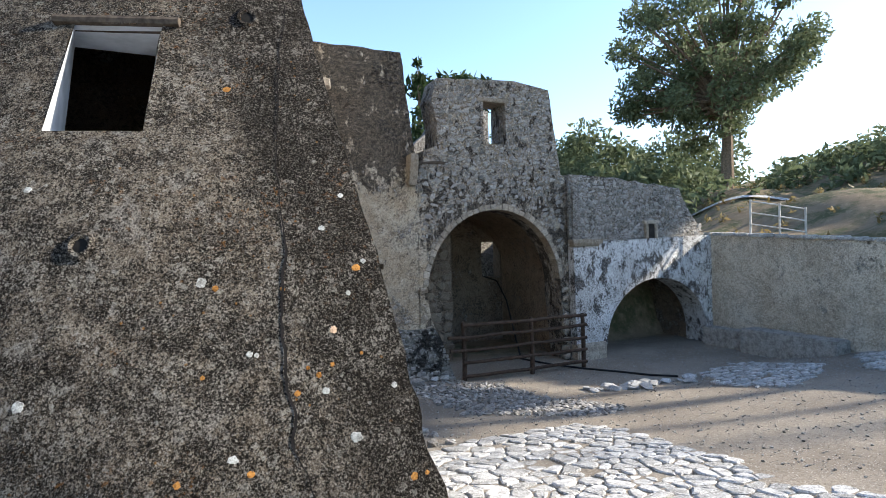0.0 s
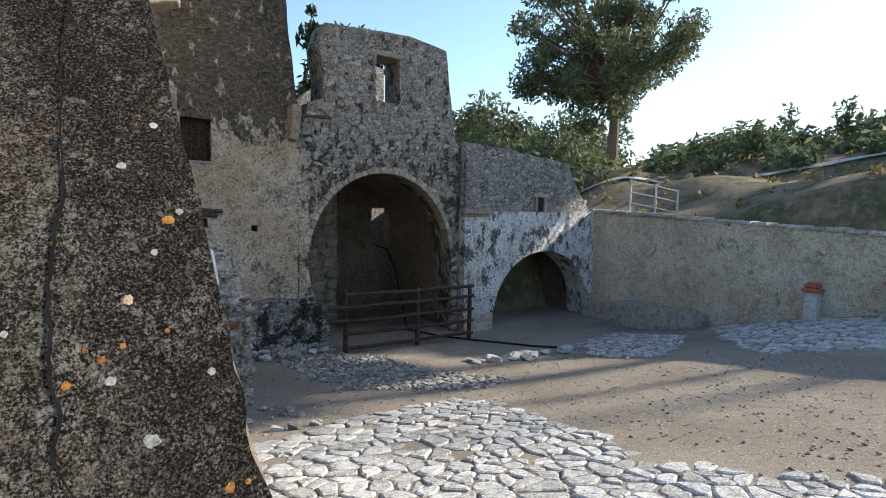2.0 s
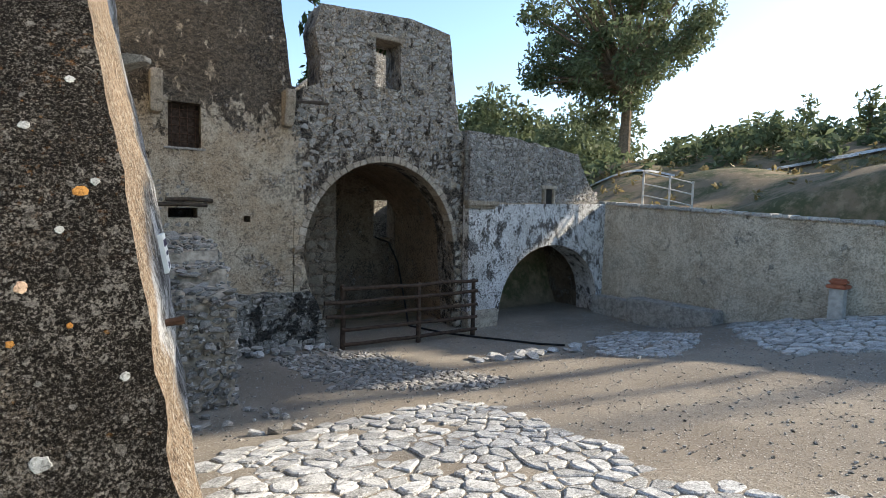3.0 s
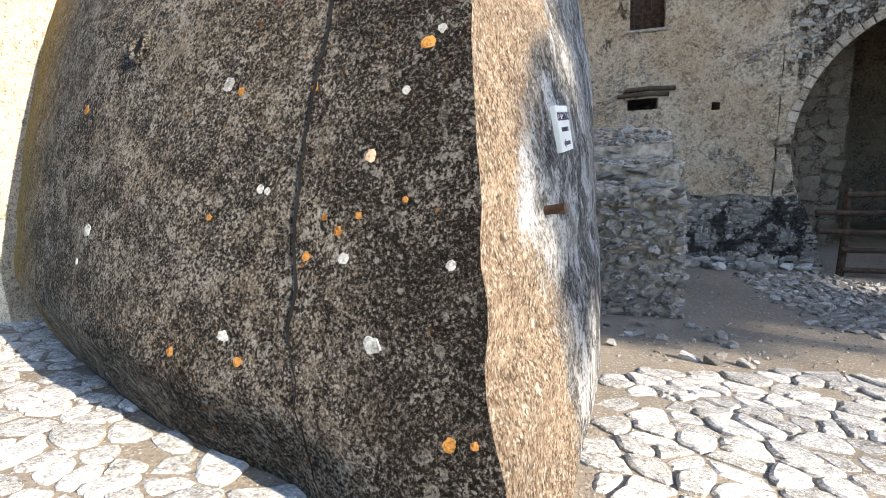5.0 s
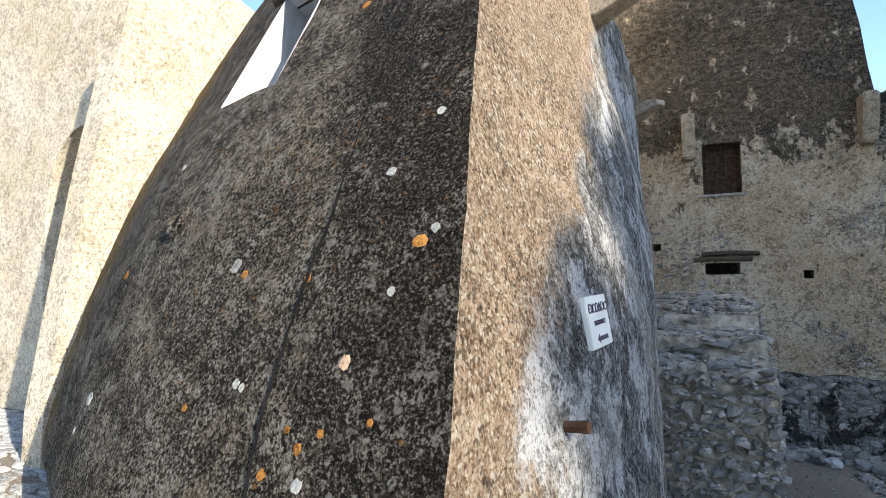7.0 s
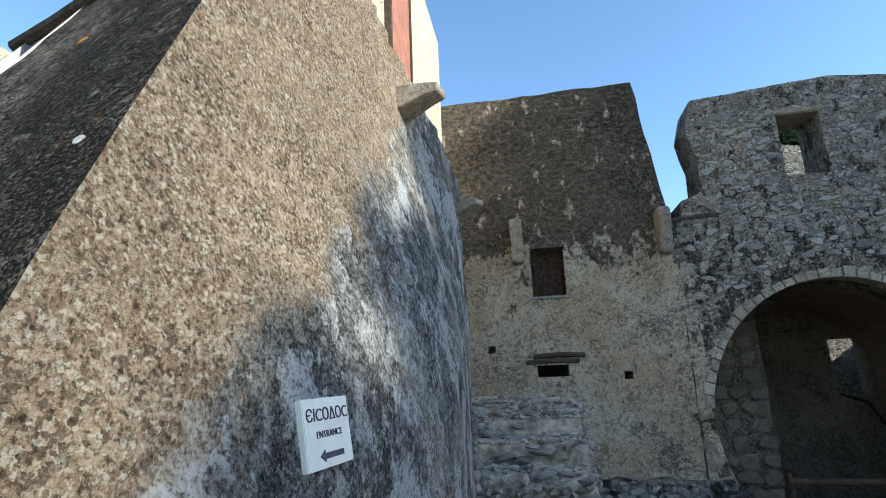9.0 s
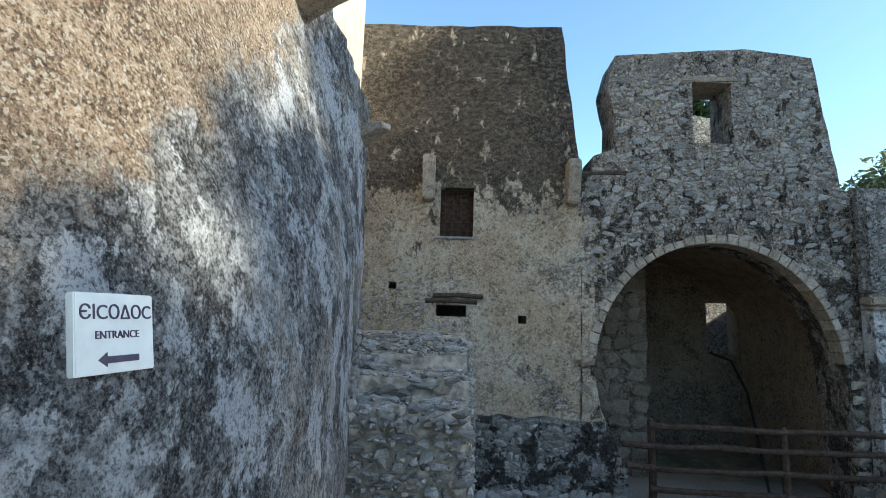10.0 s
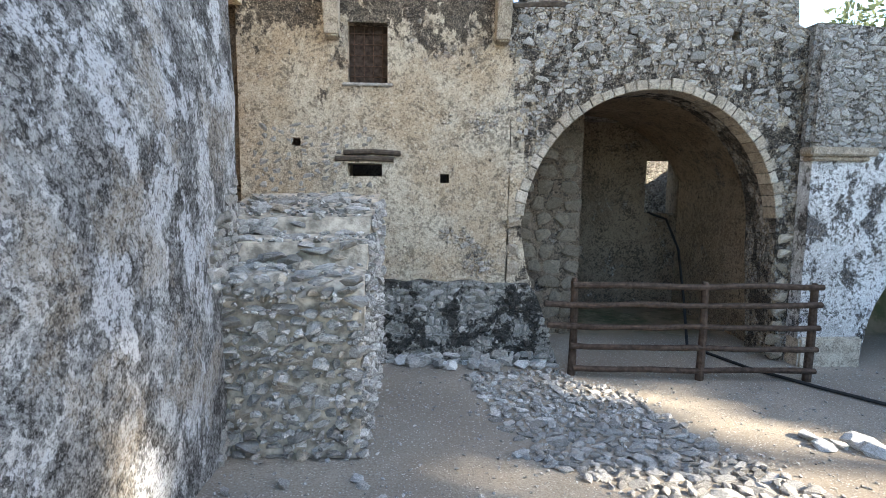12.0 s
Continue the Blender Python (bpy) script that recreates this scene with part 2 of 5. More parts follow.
def wall_render(name, pale, tan, dark_amount, stone_amount, z_dark=None, shift=0.0, speck=0.75, x_stone=None):
    """Patchy render over rubble: pale and tan plaster, black growth, bare grey stone."""
    t = Tree(name)
    x = t.add("ShaderNodeSeparateXYZ")
    t.link(t.co, x.inputs[0])
    fine, mid, big = t.noise(48, 7, 0.82), t.noise(7, 9, 0.78), t.noise(0.9, 7, 0.7, t.scaled(1, 1, 1, shift))
    c = t.mix(t.ramp(big, 0.38, 0.62), tan, pale)
    c = t.mix(t.ramp(mid, 0.50, 0.58, 0.0, 0.45), c, tuple(v * 0.5 for v in tan))
    warped = t.add("ShaderNodeVectorMath", operation="ADD")
    wob = t.add("ShaderNodeTexNoise")
    wob.inputs["Scale"].default_value, wob.inputs["Detail"].default_value = 5.0, 4.0
    shrink = t.add("ShaderNodeVectorMath", operation="SCALE")
    shrink.inputs["Scale"].default_value = 0.16
    t.link(wob.outputs["Color"], shrink.inputs[0])
    t.link(t.scaled(1, 1, 1.5, shift), warped.inputs[0])
    t.link(shrink.outputs[0], warped.inputs[1])
    warped = warped.outputs[0]
    cell = t.voronoi(7.5, "F1", warped, 1.0, "Color")
    tone = t.add("ShaderNodeSeparateColor")
    t.link(cell, tone.inputs[0])
    joint = t.ramp(t.math("ADD", t.voronoi(7.5, "DISTANCE_TO_EDGE", warped), t.math("MULTIPLY", t.math("SUBTRACT", mid, 0.5), 0.25)), 0.0, 0.12)
    stone = t.mix(tone.outputs[0], (0.17, 0.165, 0.155), (0.40, 0.38, 0.35))
    stone = t.mix(joint, tuple(v * 0.62 for v in tan), stone)
    spread = t.noise(1.1, 7, 0.75, t.scaled(1, 1, 1, shift + 3.0))
    if x_stone is not None:
        side = t.math("ADD", t.math("ADD", x.outputs[0], t.math("MULTIPLY", x.outputs[2], 0.25)), t.math("MULTIPLY", t.math("SUBTRACT", big, 0.5), 1.6))
        spread = t.math("ADD", spread, t.ramp(side, x_stone, x_stone + 1.0, 0.0, 0.24))
    where = t.ramp(spread, 0.62 - stone_amount, 0.70 - stone_amount)
    c = t.mix(t.math("MULTIPLY", where, 0.85), c, stone)
    shaken = jitter(t, 0.05, 34.0)
    c = t.mix(t.math("MULTIPLY", t.ramp(t.math("SUBTRACT", 0.10, grains(t, 40, shaken, 2)), -0.02, 0.03), 0.6), c, tuple(min(1.0, v * 1.25) for v in pale))
    rough_growth = t.noise(3.6, 8, 0.72, t.scaled(1, 1, 0.65, shift + 8.0))
    if z_dark is not None:
        lift = t.ramp(x.outputs[2], z_dark - 1.2, z_dark + 0.25, -0.10, 0.125)
        if x_stone is not None:
            lift = t.math("MULTIPLY", lift, t.ramp(x.outputs[0], 4.75, 5.1, 1.0, -0.3))
        rough_growth = t.math("ADD", rough_growth, lift)
    dark = t.ramp(rough_growth, 0.685 - dark_amount, 0.73 - dark_amount)
    c = t.mix(t.math("MULTIPLY", dark, 0.9), c, t.mix(t.ramp(t.noise(9, 7, 0.75, t.scaled(1, 1, 1.8, shift + 40.0)), 0.46, 0.60), (0.012, 0.010, 0.009), (0.13, 0.105, 0.08)))
    many = t.ramp(t.noise(2.8, 6, 0.7, t.scaled(1, 1, 0.8, shift + 12.0)), 0.42, 0.66, 0.03, 0.55)
    c = t.mix(t.math("MULTIPLY", t.ramp(t.math("SUBTRACT", many, grains(t, 28, shaken)), -0.03, 0.05), speck), c, (0.05, 0.043, 0.036))
    c = t.grit(c, 0.65, 0.4, tuple(min(1.0, v * 1.2) for v in pale))
    relief = t.math("MULTIPLY", joint, where)
    return t.done(c, height_of(t, (mid, 0.8), (fine, 0.4), (big, 1.0), (relief, 0.7)), 1.0, 0.05, 0.95)


def stone_material(name, lo, hi, lichen=0.3, patches=False):
    t = Tree(name)
    info = t.add("ShaderNodeObjectInfo").outputs["Random"]
    geo = t.add("ShaderNodeNewGeometry").outputs["Random Per Island"]
    rnd = t.math("FRACT", t.math("ADD", info, geo))
    mid, fine = t.noise(9, 7, 0.7), t.noise(48, 7, 0.7)
    c = t.mix(rnd, lo, hi)
    c = t.mix(t.ramp(mid, 0.45, 0.58, 0.0, 0.5), c, tuple(v * 0.5 for v in lo))
    c = t.mix(t.ramp(fine, 0.53, 0.58, 0.0, 0.45), c, tuple(min(1, v * 1.3) for v in hi))
    c = t.mix(t.ramp(t.noise(5, 5, 0.7), 0.56, 0.66, 0.0, lichen), c, (0.07, 0.06, 0.05))
    if patches:
        where = t.add("ShaderNodeNewGeometry").outputs["Position"]
        p = t.math("ADD", t.noise(2.6, 6, 0.7, where), t.math("MULTIPLY", t.noise(14, 5, 0.7, where), 0.25))
        c = t.mix(t.ramp(p, 0.60, 0.66, 0.0, 0.93), c, (0.016, 0.015, 0.013))
    c = t.grit(c, 0.55, 0.2, tuple(min(1, v * 1.3) for v in hi))
    return t.done(c, height_of(t, (mid, 1.0), (fine, 0.5)), 0.7, 0.02, 0.9)


def earth_material():
    t = Tree("dry_gravelly_earth")
    x = t.add("ShaderNodeSeparateXYZ")
    t.link(t.co, x.inputs[0])
    big, mid, fine = t.noise(0.5, 5, 0.6), t.noise(4, 8, 0.7), t.noise(45, 7, 0.75)
    c = t.mix(t.ramp(big, 0.35, 0.65), (0.20, 0.17, 0.135), (0.295, 0.255, 0.20))
    c = t.mix(t.ramp(mid, 0.45, 0.7, 0.0, 0.4), c, (0.175, 0.145, 0.11))
    peb = t.voronoi(42, "F1", None, 1.0, "Color")
    tone = t.add("ShaderNodeSeparateColor")
    t.link(peb, tone.inputs[0])
    grit = t.ramp(t.voronoi(42), 0.28, 0.42, 1.0, 0.0)
    pick = t.math("MULTIPLY", grit, t.ramp(tone.outputs[0], 0.42, 0.5))
    c = t.mix(t.math("MULTIPLY", pick, 0.8), c, t.mix(tone.outputs[1], (0.16, 0.145, 0.12), (0.60, 0.56, 0.49)))
    c = t.mix(t.ramp(fine, 0.42, 0.54, 0.5, 0.0), c, (0.13, 0.10, 0.075))
    # beyond the yard the slope is dry grass and scrub
    far = t.math("MAXIMUM", t.ramp(x.outputs[0], 15.0, 15.6), t.ramp(x.outputs[1], 12.6, 13.4))
    scrub = t.mix(t.ramp(t.noise(0.9, 6, 0.7), 0.42, 0.62), (0.21, 0.155, 0.10), (0.085, 0.088, 0.045))
    scrub = t.mix(t.ramp(mid, 0.5, 0.68, 0.0, 0.5), scrub, (0.33, 0.255, 0.165))
    c = t.mix(far, c, scrub)
    return t.done(c, height_of(t, (mid, 1.2), (fine, 0.4), (pick, 0.5)), 0.8, 0.03, 0.95)


M_FRONT, M_SIDE, M_EARTH = lichen_render(), side_render(), earth_material()
M_TOWER = wall_render("blackened_tower_render", (0.52, 0.45, 0.345), (0.42, 0.325, 0.22), 0.185, 0.05, 3.45, 2.0, 0.5, 5.0)
M_ARCHW = wall_render("grey_rubble_render", (0.42, 0.38, 0.32), (0.33, 0.285, 0.225), 0.03, 0.30, None, 5.0)
M_WHITE = wall_render("flaking_whitewash", (0.66, 0.66, 0.64), (0.46, 0.44, 0.41), 0.16, 0.02, None, 9.0)
M_YARD = wall_render("stained_yard_wall_render", (0.66, 0.59, 0.47), (0.50, 0.42, 0.315), 0.05, 0.02, None, 13.0, 0.3)
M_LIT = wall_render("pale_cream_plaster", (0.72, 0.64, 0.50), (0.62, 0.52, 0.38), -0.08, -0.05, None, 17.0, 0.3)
# tan plaster toned down so the arched room's shade sits in its colour
M_ROOM = wall_render("shade_toned_room_plaster", (0.37, 0.285, 0.20), (0.26, 0.19, 0.125), 0.04, 0.04, None, 29.0, 0.5)
# room walls coloured dark to hold the shade behind the openings
M_INNER = wall_render("shade_brown_inner_render", (0.21, 0.165, 0.12), (0.14, 0.105, 0.075), 0.04, 0.06, None, 23.0)
M_STONE = stone_material("grey_rubble_stone", (0.15, 0.14, 0.125), (0.46, 0.435, 0.39), 0.45)
M_TAN = stone_material("tan_dressed_stone", (0.26, 0.215, 0.16), (0.44, 0.38, 0.30))
# darker copy of the tan stone, the arch's shade put into its colour
M_DIM = stone_material("shade_tan_block", (0.13, 0.105, 0.075), (0.24, 0.20, 0.15))
M_PAVE = stone_material("pale_limestone_paving", (0.30, 0.29, 0.265), (0.58, 0.565, 0.53), 0.3)
M_BASE = stone_material("lichen_black_base_stone", (0.15, 0.145, 0.13), (0.40, 0.38, 0.34), 0.5, True)
M_MORTAR = plain("crumbling_mortar", (0.32, 0.275, 0.215), 0.95, 0.0, 0.5, 9.0, 1.0)
M_WOOD = plain("weathered_dark_wood", (0.055, 0.038, 0.028), 0.85, 0.0, 0.45, 14.0, 0.5)
M_DARKWOOD = plain("old_black_lintel_wood", (0.07, 0.055, 0.042), 0.9, 0.0, 0.4, 14.0, 0.5)
M_IRON = plain("rusty_iron", (0.10, 0.06, 0.04), 0.7, 0.7, 0.4, 20.0, 0.3)
# whitewash toned down and bluish to hold the window reveal's shade
M_PLASTERW = plain("shade_toned_white_plaster", (0.52, 0.53, 0.54), 0.9, 0.0, 0.15, 4.0, 0.3)
M_DOOR = plain("faded_red_brown_door_paint", (0.30, 0.135, 0.095), 0.7, 0.0, 0.2, 6.0, 0.2)
M_SIGN = plain("white_marble_plate", (0.74, 0.73, 0.66), 0.45, 0.0, 0.06, 10.0, 0.05)
M_LETTER = plain("dark_violet_grey_lettering", (0.09, 0.075, 0.10), 0.6, 0.0, 0.2, 10.0, 0.0)
M_HOSE = plain("black_rubber_hose", (0.02, 0.02, 0.02), 0.6, 0.0, 0.2, 10.0, 0.1)
M_POT = plain("terracotta_red_cap", (0.33, 0.12, 0.07), 0.8, 0.0, 0.2, 8.0, 0.2)
M_POSTC = plain("grey_concrete_post", (0.40, 0.39, 0.36), 0.9, 0.0, 0.2, 8.0, 0.4)
M_RAILW = plain("bleached_handrail_wood", (0.48, 0.44, 0.38), 0.8, 0.0, 0.2, 8.0, 0.2)
M_BARK = plain("tree_bark", (0.16, 0.12, 0.085), 0.95, 0.0, 0.4, 12.0, 0.8)


def leaf_material(name, lo, hi):
    t = Tree(name)
    rnd = t.add("ShaderNodeNewGeometry").outputs["Random Per Island"]
    c = t.mix(rnd, lo, hi)
    t.bsdf.inputs["Transmission Weight"].default_value = 0.0
    m = t.done(c, None, rough=0.6)
    tr = t.add("ShaderNodeBsdfTranslucent")
    t.link(c, tr.inputs["Color"])
    mx = t.add("ShaderNodeMixShader")
    mx.inputs[0].default_value = 0.35
    t.link(t.bsdf.outputs[0], mx.inputs[1])
    t.link(tr.outputs[0], mx.inputs[2])
    t.link(mx.outputs[0], t.nt.nodes["Material Output"].inputs["Surface"])
    return m


M_LEAF = leaf_material("olive_green_leaves", (0.07, 0.09, 0.045), (0.16, 0.185, 0.10))
M_LEAFD = leaf_material("dark_cypress_leaves", (0.02, 0.035, 0.015), (0.05, 0.075, 0.03))

# ---- mesh helpers ----


def mesh_from(name, bm, material, smooth=False):
    me = bpy.data.meshes.new(name)
    bmesh.ops.recalc_face_normals(bm, faces=bm.faces)
    bm.to_mesh(me)
    bm.free()
    me.materials.append(material)
    if smooth:
        me.polygons.foreach_set("use_smooth", [True] * len(me.polygons))
    return me


def part(name, bm, material, parent=None, label="", smooth=False):
    ob = new(name, mesh_from(name, bm, material, smooth))
    if parent is not None:
        ob.parent = parent
    if label:
        tagged(ob, label)
    return ob


def empty(name, place=(0, 0, 0)):
    ob = new(name)
    ob.location = place
    return ob


def box(bm, x0, x1, y0, y1, z0, z1, bevel=0.0):
    vs = [bm.verts.new(p) for p in ((x0, y0, z0), (x1, y0, z0), (x1, y1, z0), (x0, y1, z0), (x0, y0, z1), (x1, y0, z1), (x1, y1, z1), (x0, y1, z1))]
    fs = [bm.faces.new([vs[i] for i in f]) for f in ((3, 2, 1, 0), (4, 5, 6, 7), (0, 1, 5, 4), (1, 2, 6, 5), (2, 3, 7, 6), (3, 0, 4, 7))]
    if bevel:
        edges = list({e for f in fs for e in f.edges})
        bmesh.ops.bevel(bm, geom=edges, offset=bevel, segments=2, affect="EDGES")
    return vs


def tube(bm, pts, radii, sides=8):
    rings = []
    for i, p in enumerate(pts):
        p = Vector(p)
        d = (Vector(pts[min(i + 1, len(pts) - 1)]) - Vector(pts[max(i - 1, 0)])).normalized()
        a = d.cross(Vector((0.13, 0.21, 1.0)) if abs(d.z) < 0.95 else Vector((1, 0.1, 0))).normalized()
        b = d.cross(a)
        r = radii[i] if isinstance(radii, (list, tuple)) else radii
        rings.append([bm.verts.new(p + (a * math.cos(2 * math.pi * k / sides) + b * math.sin(2 * math.pi * k / sides)) * r) for k in range(sides)])
    for r0, r1 in zip(rings, rings[1:]):
        for k in range(sides):
            bm.faces.new((r0[k], r0[(k + 1) % sides], r1[(k + 1) % sides], r1[k]))
    bm.faces.new(rings[0][::-1])
    bm.faces.new(rings[-1])


def ragged(points, step=0.22, amount=0.025, seed=1, keep=()):
    """An outline with its long sides broken into short uneven ones."""
    rng = random.Random(seed)
    out = []
    n = len(points)
    for i, (a, b) in enumerate(zip(points, points[1:] + points[:1])):
        out.append(a)
        if i in keep:
            continue
        k = int(math.hypot(b[0] - a[0], b[1] - a[1]) / step)
        for j in range(1, k):
            s = j / k
            out.append((a[0] + (b[0] - a[0]) * s + rng.uniform(-amount, amount), a[1] + (b[1] - a[1]) * s + rng.uniform(-amount, amount)))
    return out


def slab(outline, holes, place, thick, bm=None):
    """A thick wall from an outline with holes in its own plane; place(u, v, d) gives the point, d running into the wall."""
    bm = bm or bmesh.new()
    loops = [outline] + list(holes)
    sides = []
    for d in (0.0, thick):
        edges, rings = [], []
        for lp in loops:
            vs = [bm.verts.new(place(u, v, d)) for u, v in lp]
            rings.append(vs)
            edges += [bm.edges.new((vs[i], vs[(i + 1) % len(vs)])) for i in range(len(vs))]
        bmesh.ops.triangle_fill(bm, use_beauty=True, use_dissolve=False, edges=edges)
        sides.append(rings)
    for f, b in zip(*sides):
        for i in range(len(f)):
            j = (i + 1) % len(f)
            bm.faces.new((f[i], f[j], b[j], b[i]))
    return bm


def rect(u0, u1, v0, v1):
    return [(u0, v0), (u1, v0), (u1, v1), (u0, v1)]


def arc(cx, cz, rx, rz, a0, a1, n):
    return [(cx + rx * math.cos(radians(a0 + (a1 - a0) * i / n)), cz + rz * math.sin(radians(a0 + (a1 - a0) * i / n))) for i in range(n + 1)]


# ---- ground ----


def step(a, b, x):
    s = min(max((x - a) / (b - a), 0.0), 1.0)
    return s * s * (3 - 2 * s)


def ground_z(x, y):
    z = -0.05 - 0.035 * min(max(x, 0.0), 6.0) - 0.11 * min(max(x, -4.0), 0.0) - 0.18 * min(max(y, 0.0), 8.8)
    z += 0.05 * min(max(x - 8.0, 0.0), 7.0) * min(max((9.0 - y) / 5.0, 0.0), 1.0)
    z += 0.12 * math.exp(-((x - 0.8) ** 2 + (y - 4.6) ** 2) / 5.0)
    z += 0.10 * math.exp(-((x + 0.6) ** 2 + (y - 3.6) ** 2) / 3.0)
    e = max(x - 15.3, (y - 13.2) if x > 10.9 else (y - 19.5) if x > 3 else (y - 19.5), 0.0)
    if e > 0:
        z += 2.9 * step(0, 1.2, e) + 0.235 * min(e, 16.0) + 0.10 * min(max(e - 16.0, 0.0), 40.0)
        z += 0.35 * noise.noise(Vector((x * 0.22, y * 0.22, 0))) * min(e, 3.0)
    return z


def axis_steps(lo, hi, fine_lo, fine_hi, fine):
    out = [fine_lo + fine * i for i in range(int((fine_hi - fine_lo) / fine) + 1)]
    s, v = fine, fine_hi
    while v < hi:
        s *= 1.25
        v += s
        out.append(v)
    s, v = fine, fine_lo
    while v > lo:
        s *= 1.25
        v -= s
        out.insert(0, v)
    return out


def build_ground():
    xs, ys = axis_steps(-900, 900, -5, 26, 0.3), axis_steps(-900, 900, -3, 26, 0.3)
    bm = bmesh.new()
    grid = [[bm.verts.new((x, y, ground_z(x, y) + (0.012 * noise.noise(Vector((x * 1.7, y * 1.7, 3))) if x < 15 and y < 12 else 0))) for y in ys] for x in xs]
    for i in range(len(xs) - 1):
        for j in range(len(ys) - 1):
            bm.faces.new((grid[i][j], grid[i + 1][j], grid[i + 1][j + 1], grid[i][j + 1]))
    tagged(part("ground", bm, M_EARTH, smooth=True), "dry gravelly earth yard rising into a scrubby hillside", "ground", kind="structure")


build_ground()

# ---- the battered building beside the walk ----


def corner(z):
    k = min(z, 4.0) + 0.25 * max(z - 4.0, 0.0)
    ky = k if k > 0 else 0.6 * k
    chip = 0.016 * noise.noise(Vector((0.0, 3.0, z * 1.7))) + 0.013 * noise.noise(Vector((5.0, 0.0, z * 6.0)))
    chip -= 0.05 * step(0.75, 0.55, z) * step(-0.6, -0.1, z) * (0.6 + noise.noise(Vector((2.0, 8.0, z * 4.0))))
    return 1.456 - 0.142 * k + 0.007 * k * k + chip, 3.019 + 0.515 * ky + 0.008 * ky * ky - chip


def front_point(d, z, wave=1.0):
    """On the front face, d metres back from the corner: flat by the corner, flaring at the far end, undercut at the foot."""
    cx, cy = corner(z)
    k = min(z, 2.5)
    flare = 0.335 * k + 0.07 * k * k + 0.68 * max(z - 2.5, 0.0) if z > 0 else -0.25 * z
    far = step(0.5, 3.0, d) if z > 0 else step(0.3, 1.2, d)
    w = wave * (0.035 * noise.noise(Vector((d * 0.9, z * 0.9, 7.0))) + 0.012 * noise.noise(Vector((d * 3.1, z * 3.1, 4.0))))
    y = 3.019 + 0.2 * d + 0.167 * max(d - 1.4, 0.0) ** 1.5 + (cy - 3.019) * (1 - far) + flare * far
    return Vector((cx - d, y + w * min(d * 4, 1.0), z))


def side_point(s, z, wave=1.0):
    """On the side face, at s from 0 (the corner) to 1 (its far end): it swells outwards in the middle."""
    cx, cy = corner(z)
    y = cy + (9.25 - cy) * s
    swell = 0.28 * step(3.7, 1.0, z) * (0.65 + 0.35 * step(-1.6, 0.0, z))
    x = cx + (1.6 - cx) * s + swell * math.sin(math.pi * min(max(s, 0), 1) ** 1.1)
    w = 0.03 * noise.noise(Vector((y * 0.9, z * 0.9, 2.0))) + 0.012 * noise.noise(Vector((y * 3.3, z * 3.3, 6.0)))
    return Vector((x + wave * w * min(s * 6, 1.0), y, z))


WIN_D0, WIN_D1, WIN_Z0, WIN_Z1 = 1.365, 2.05, 2.39, 3.45


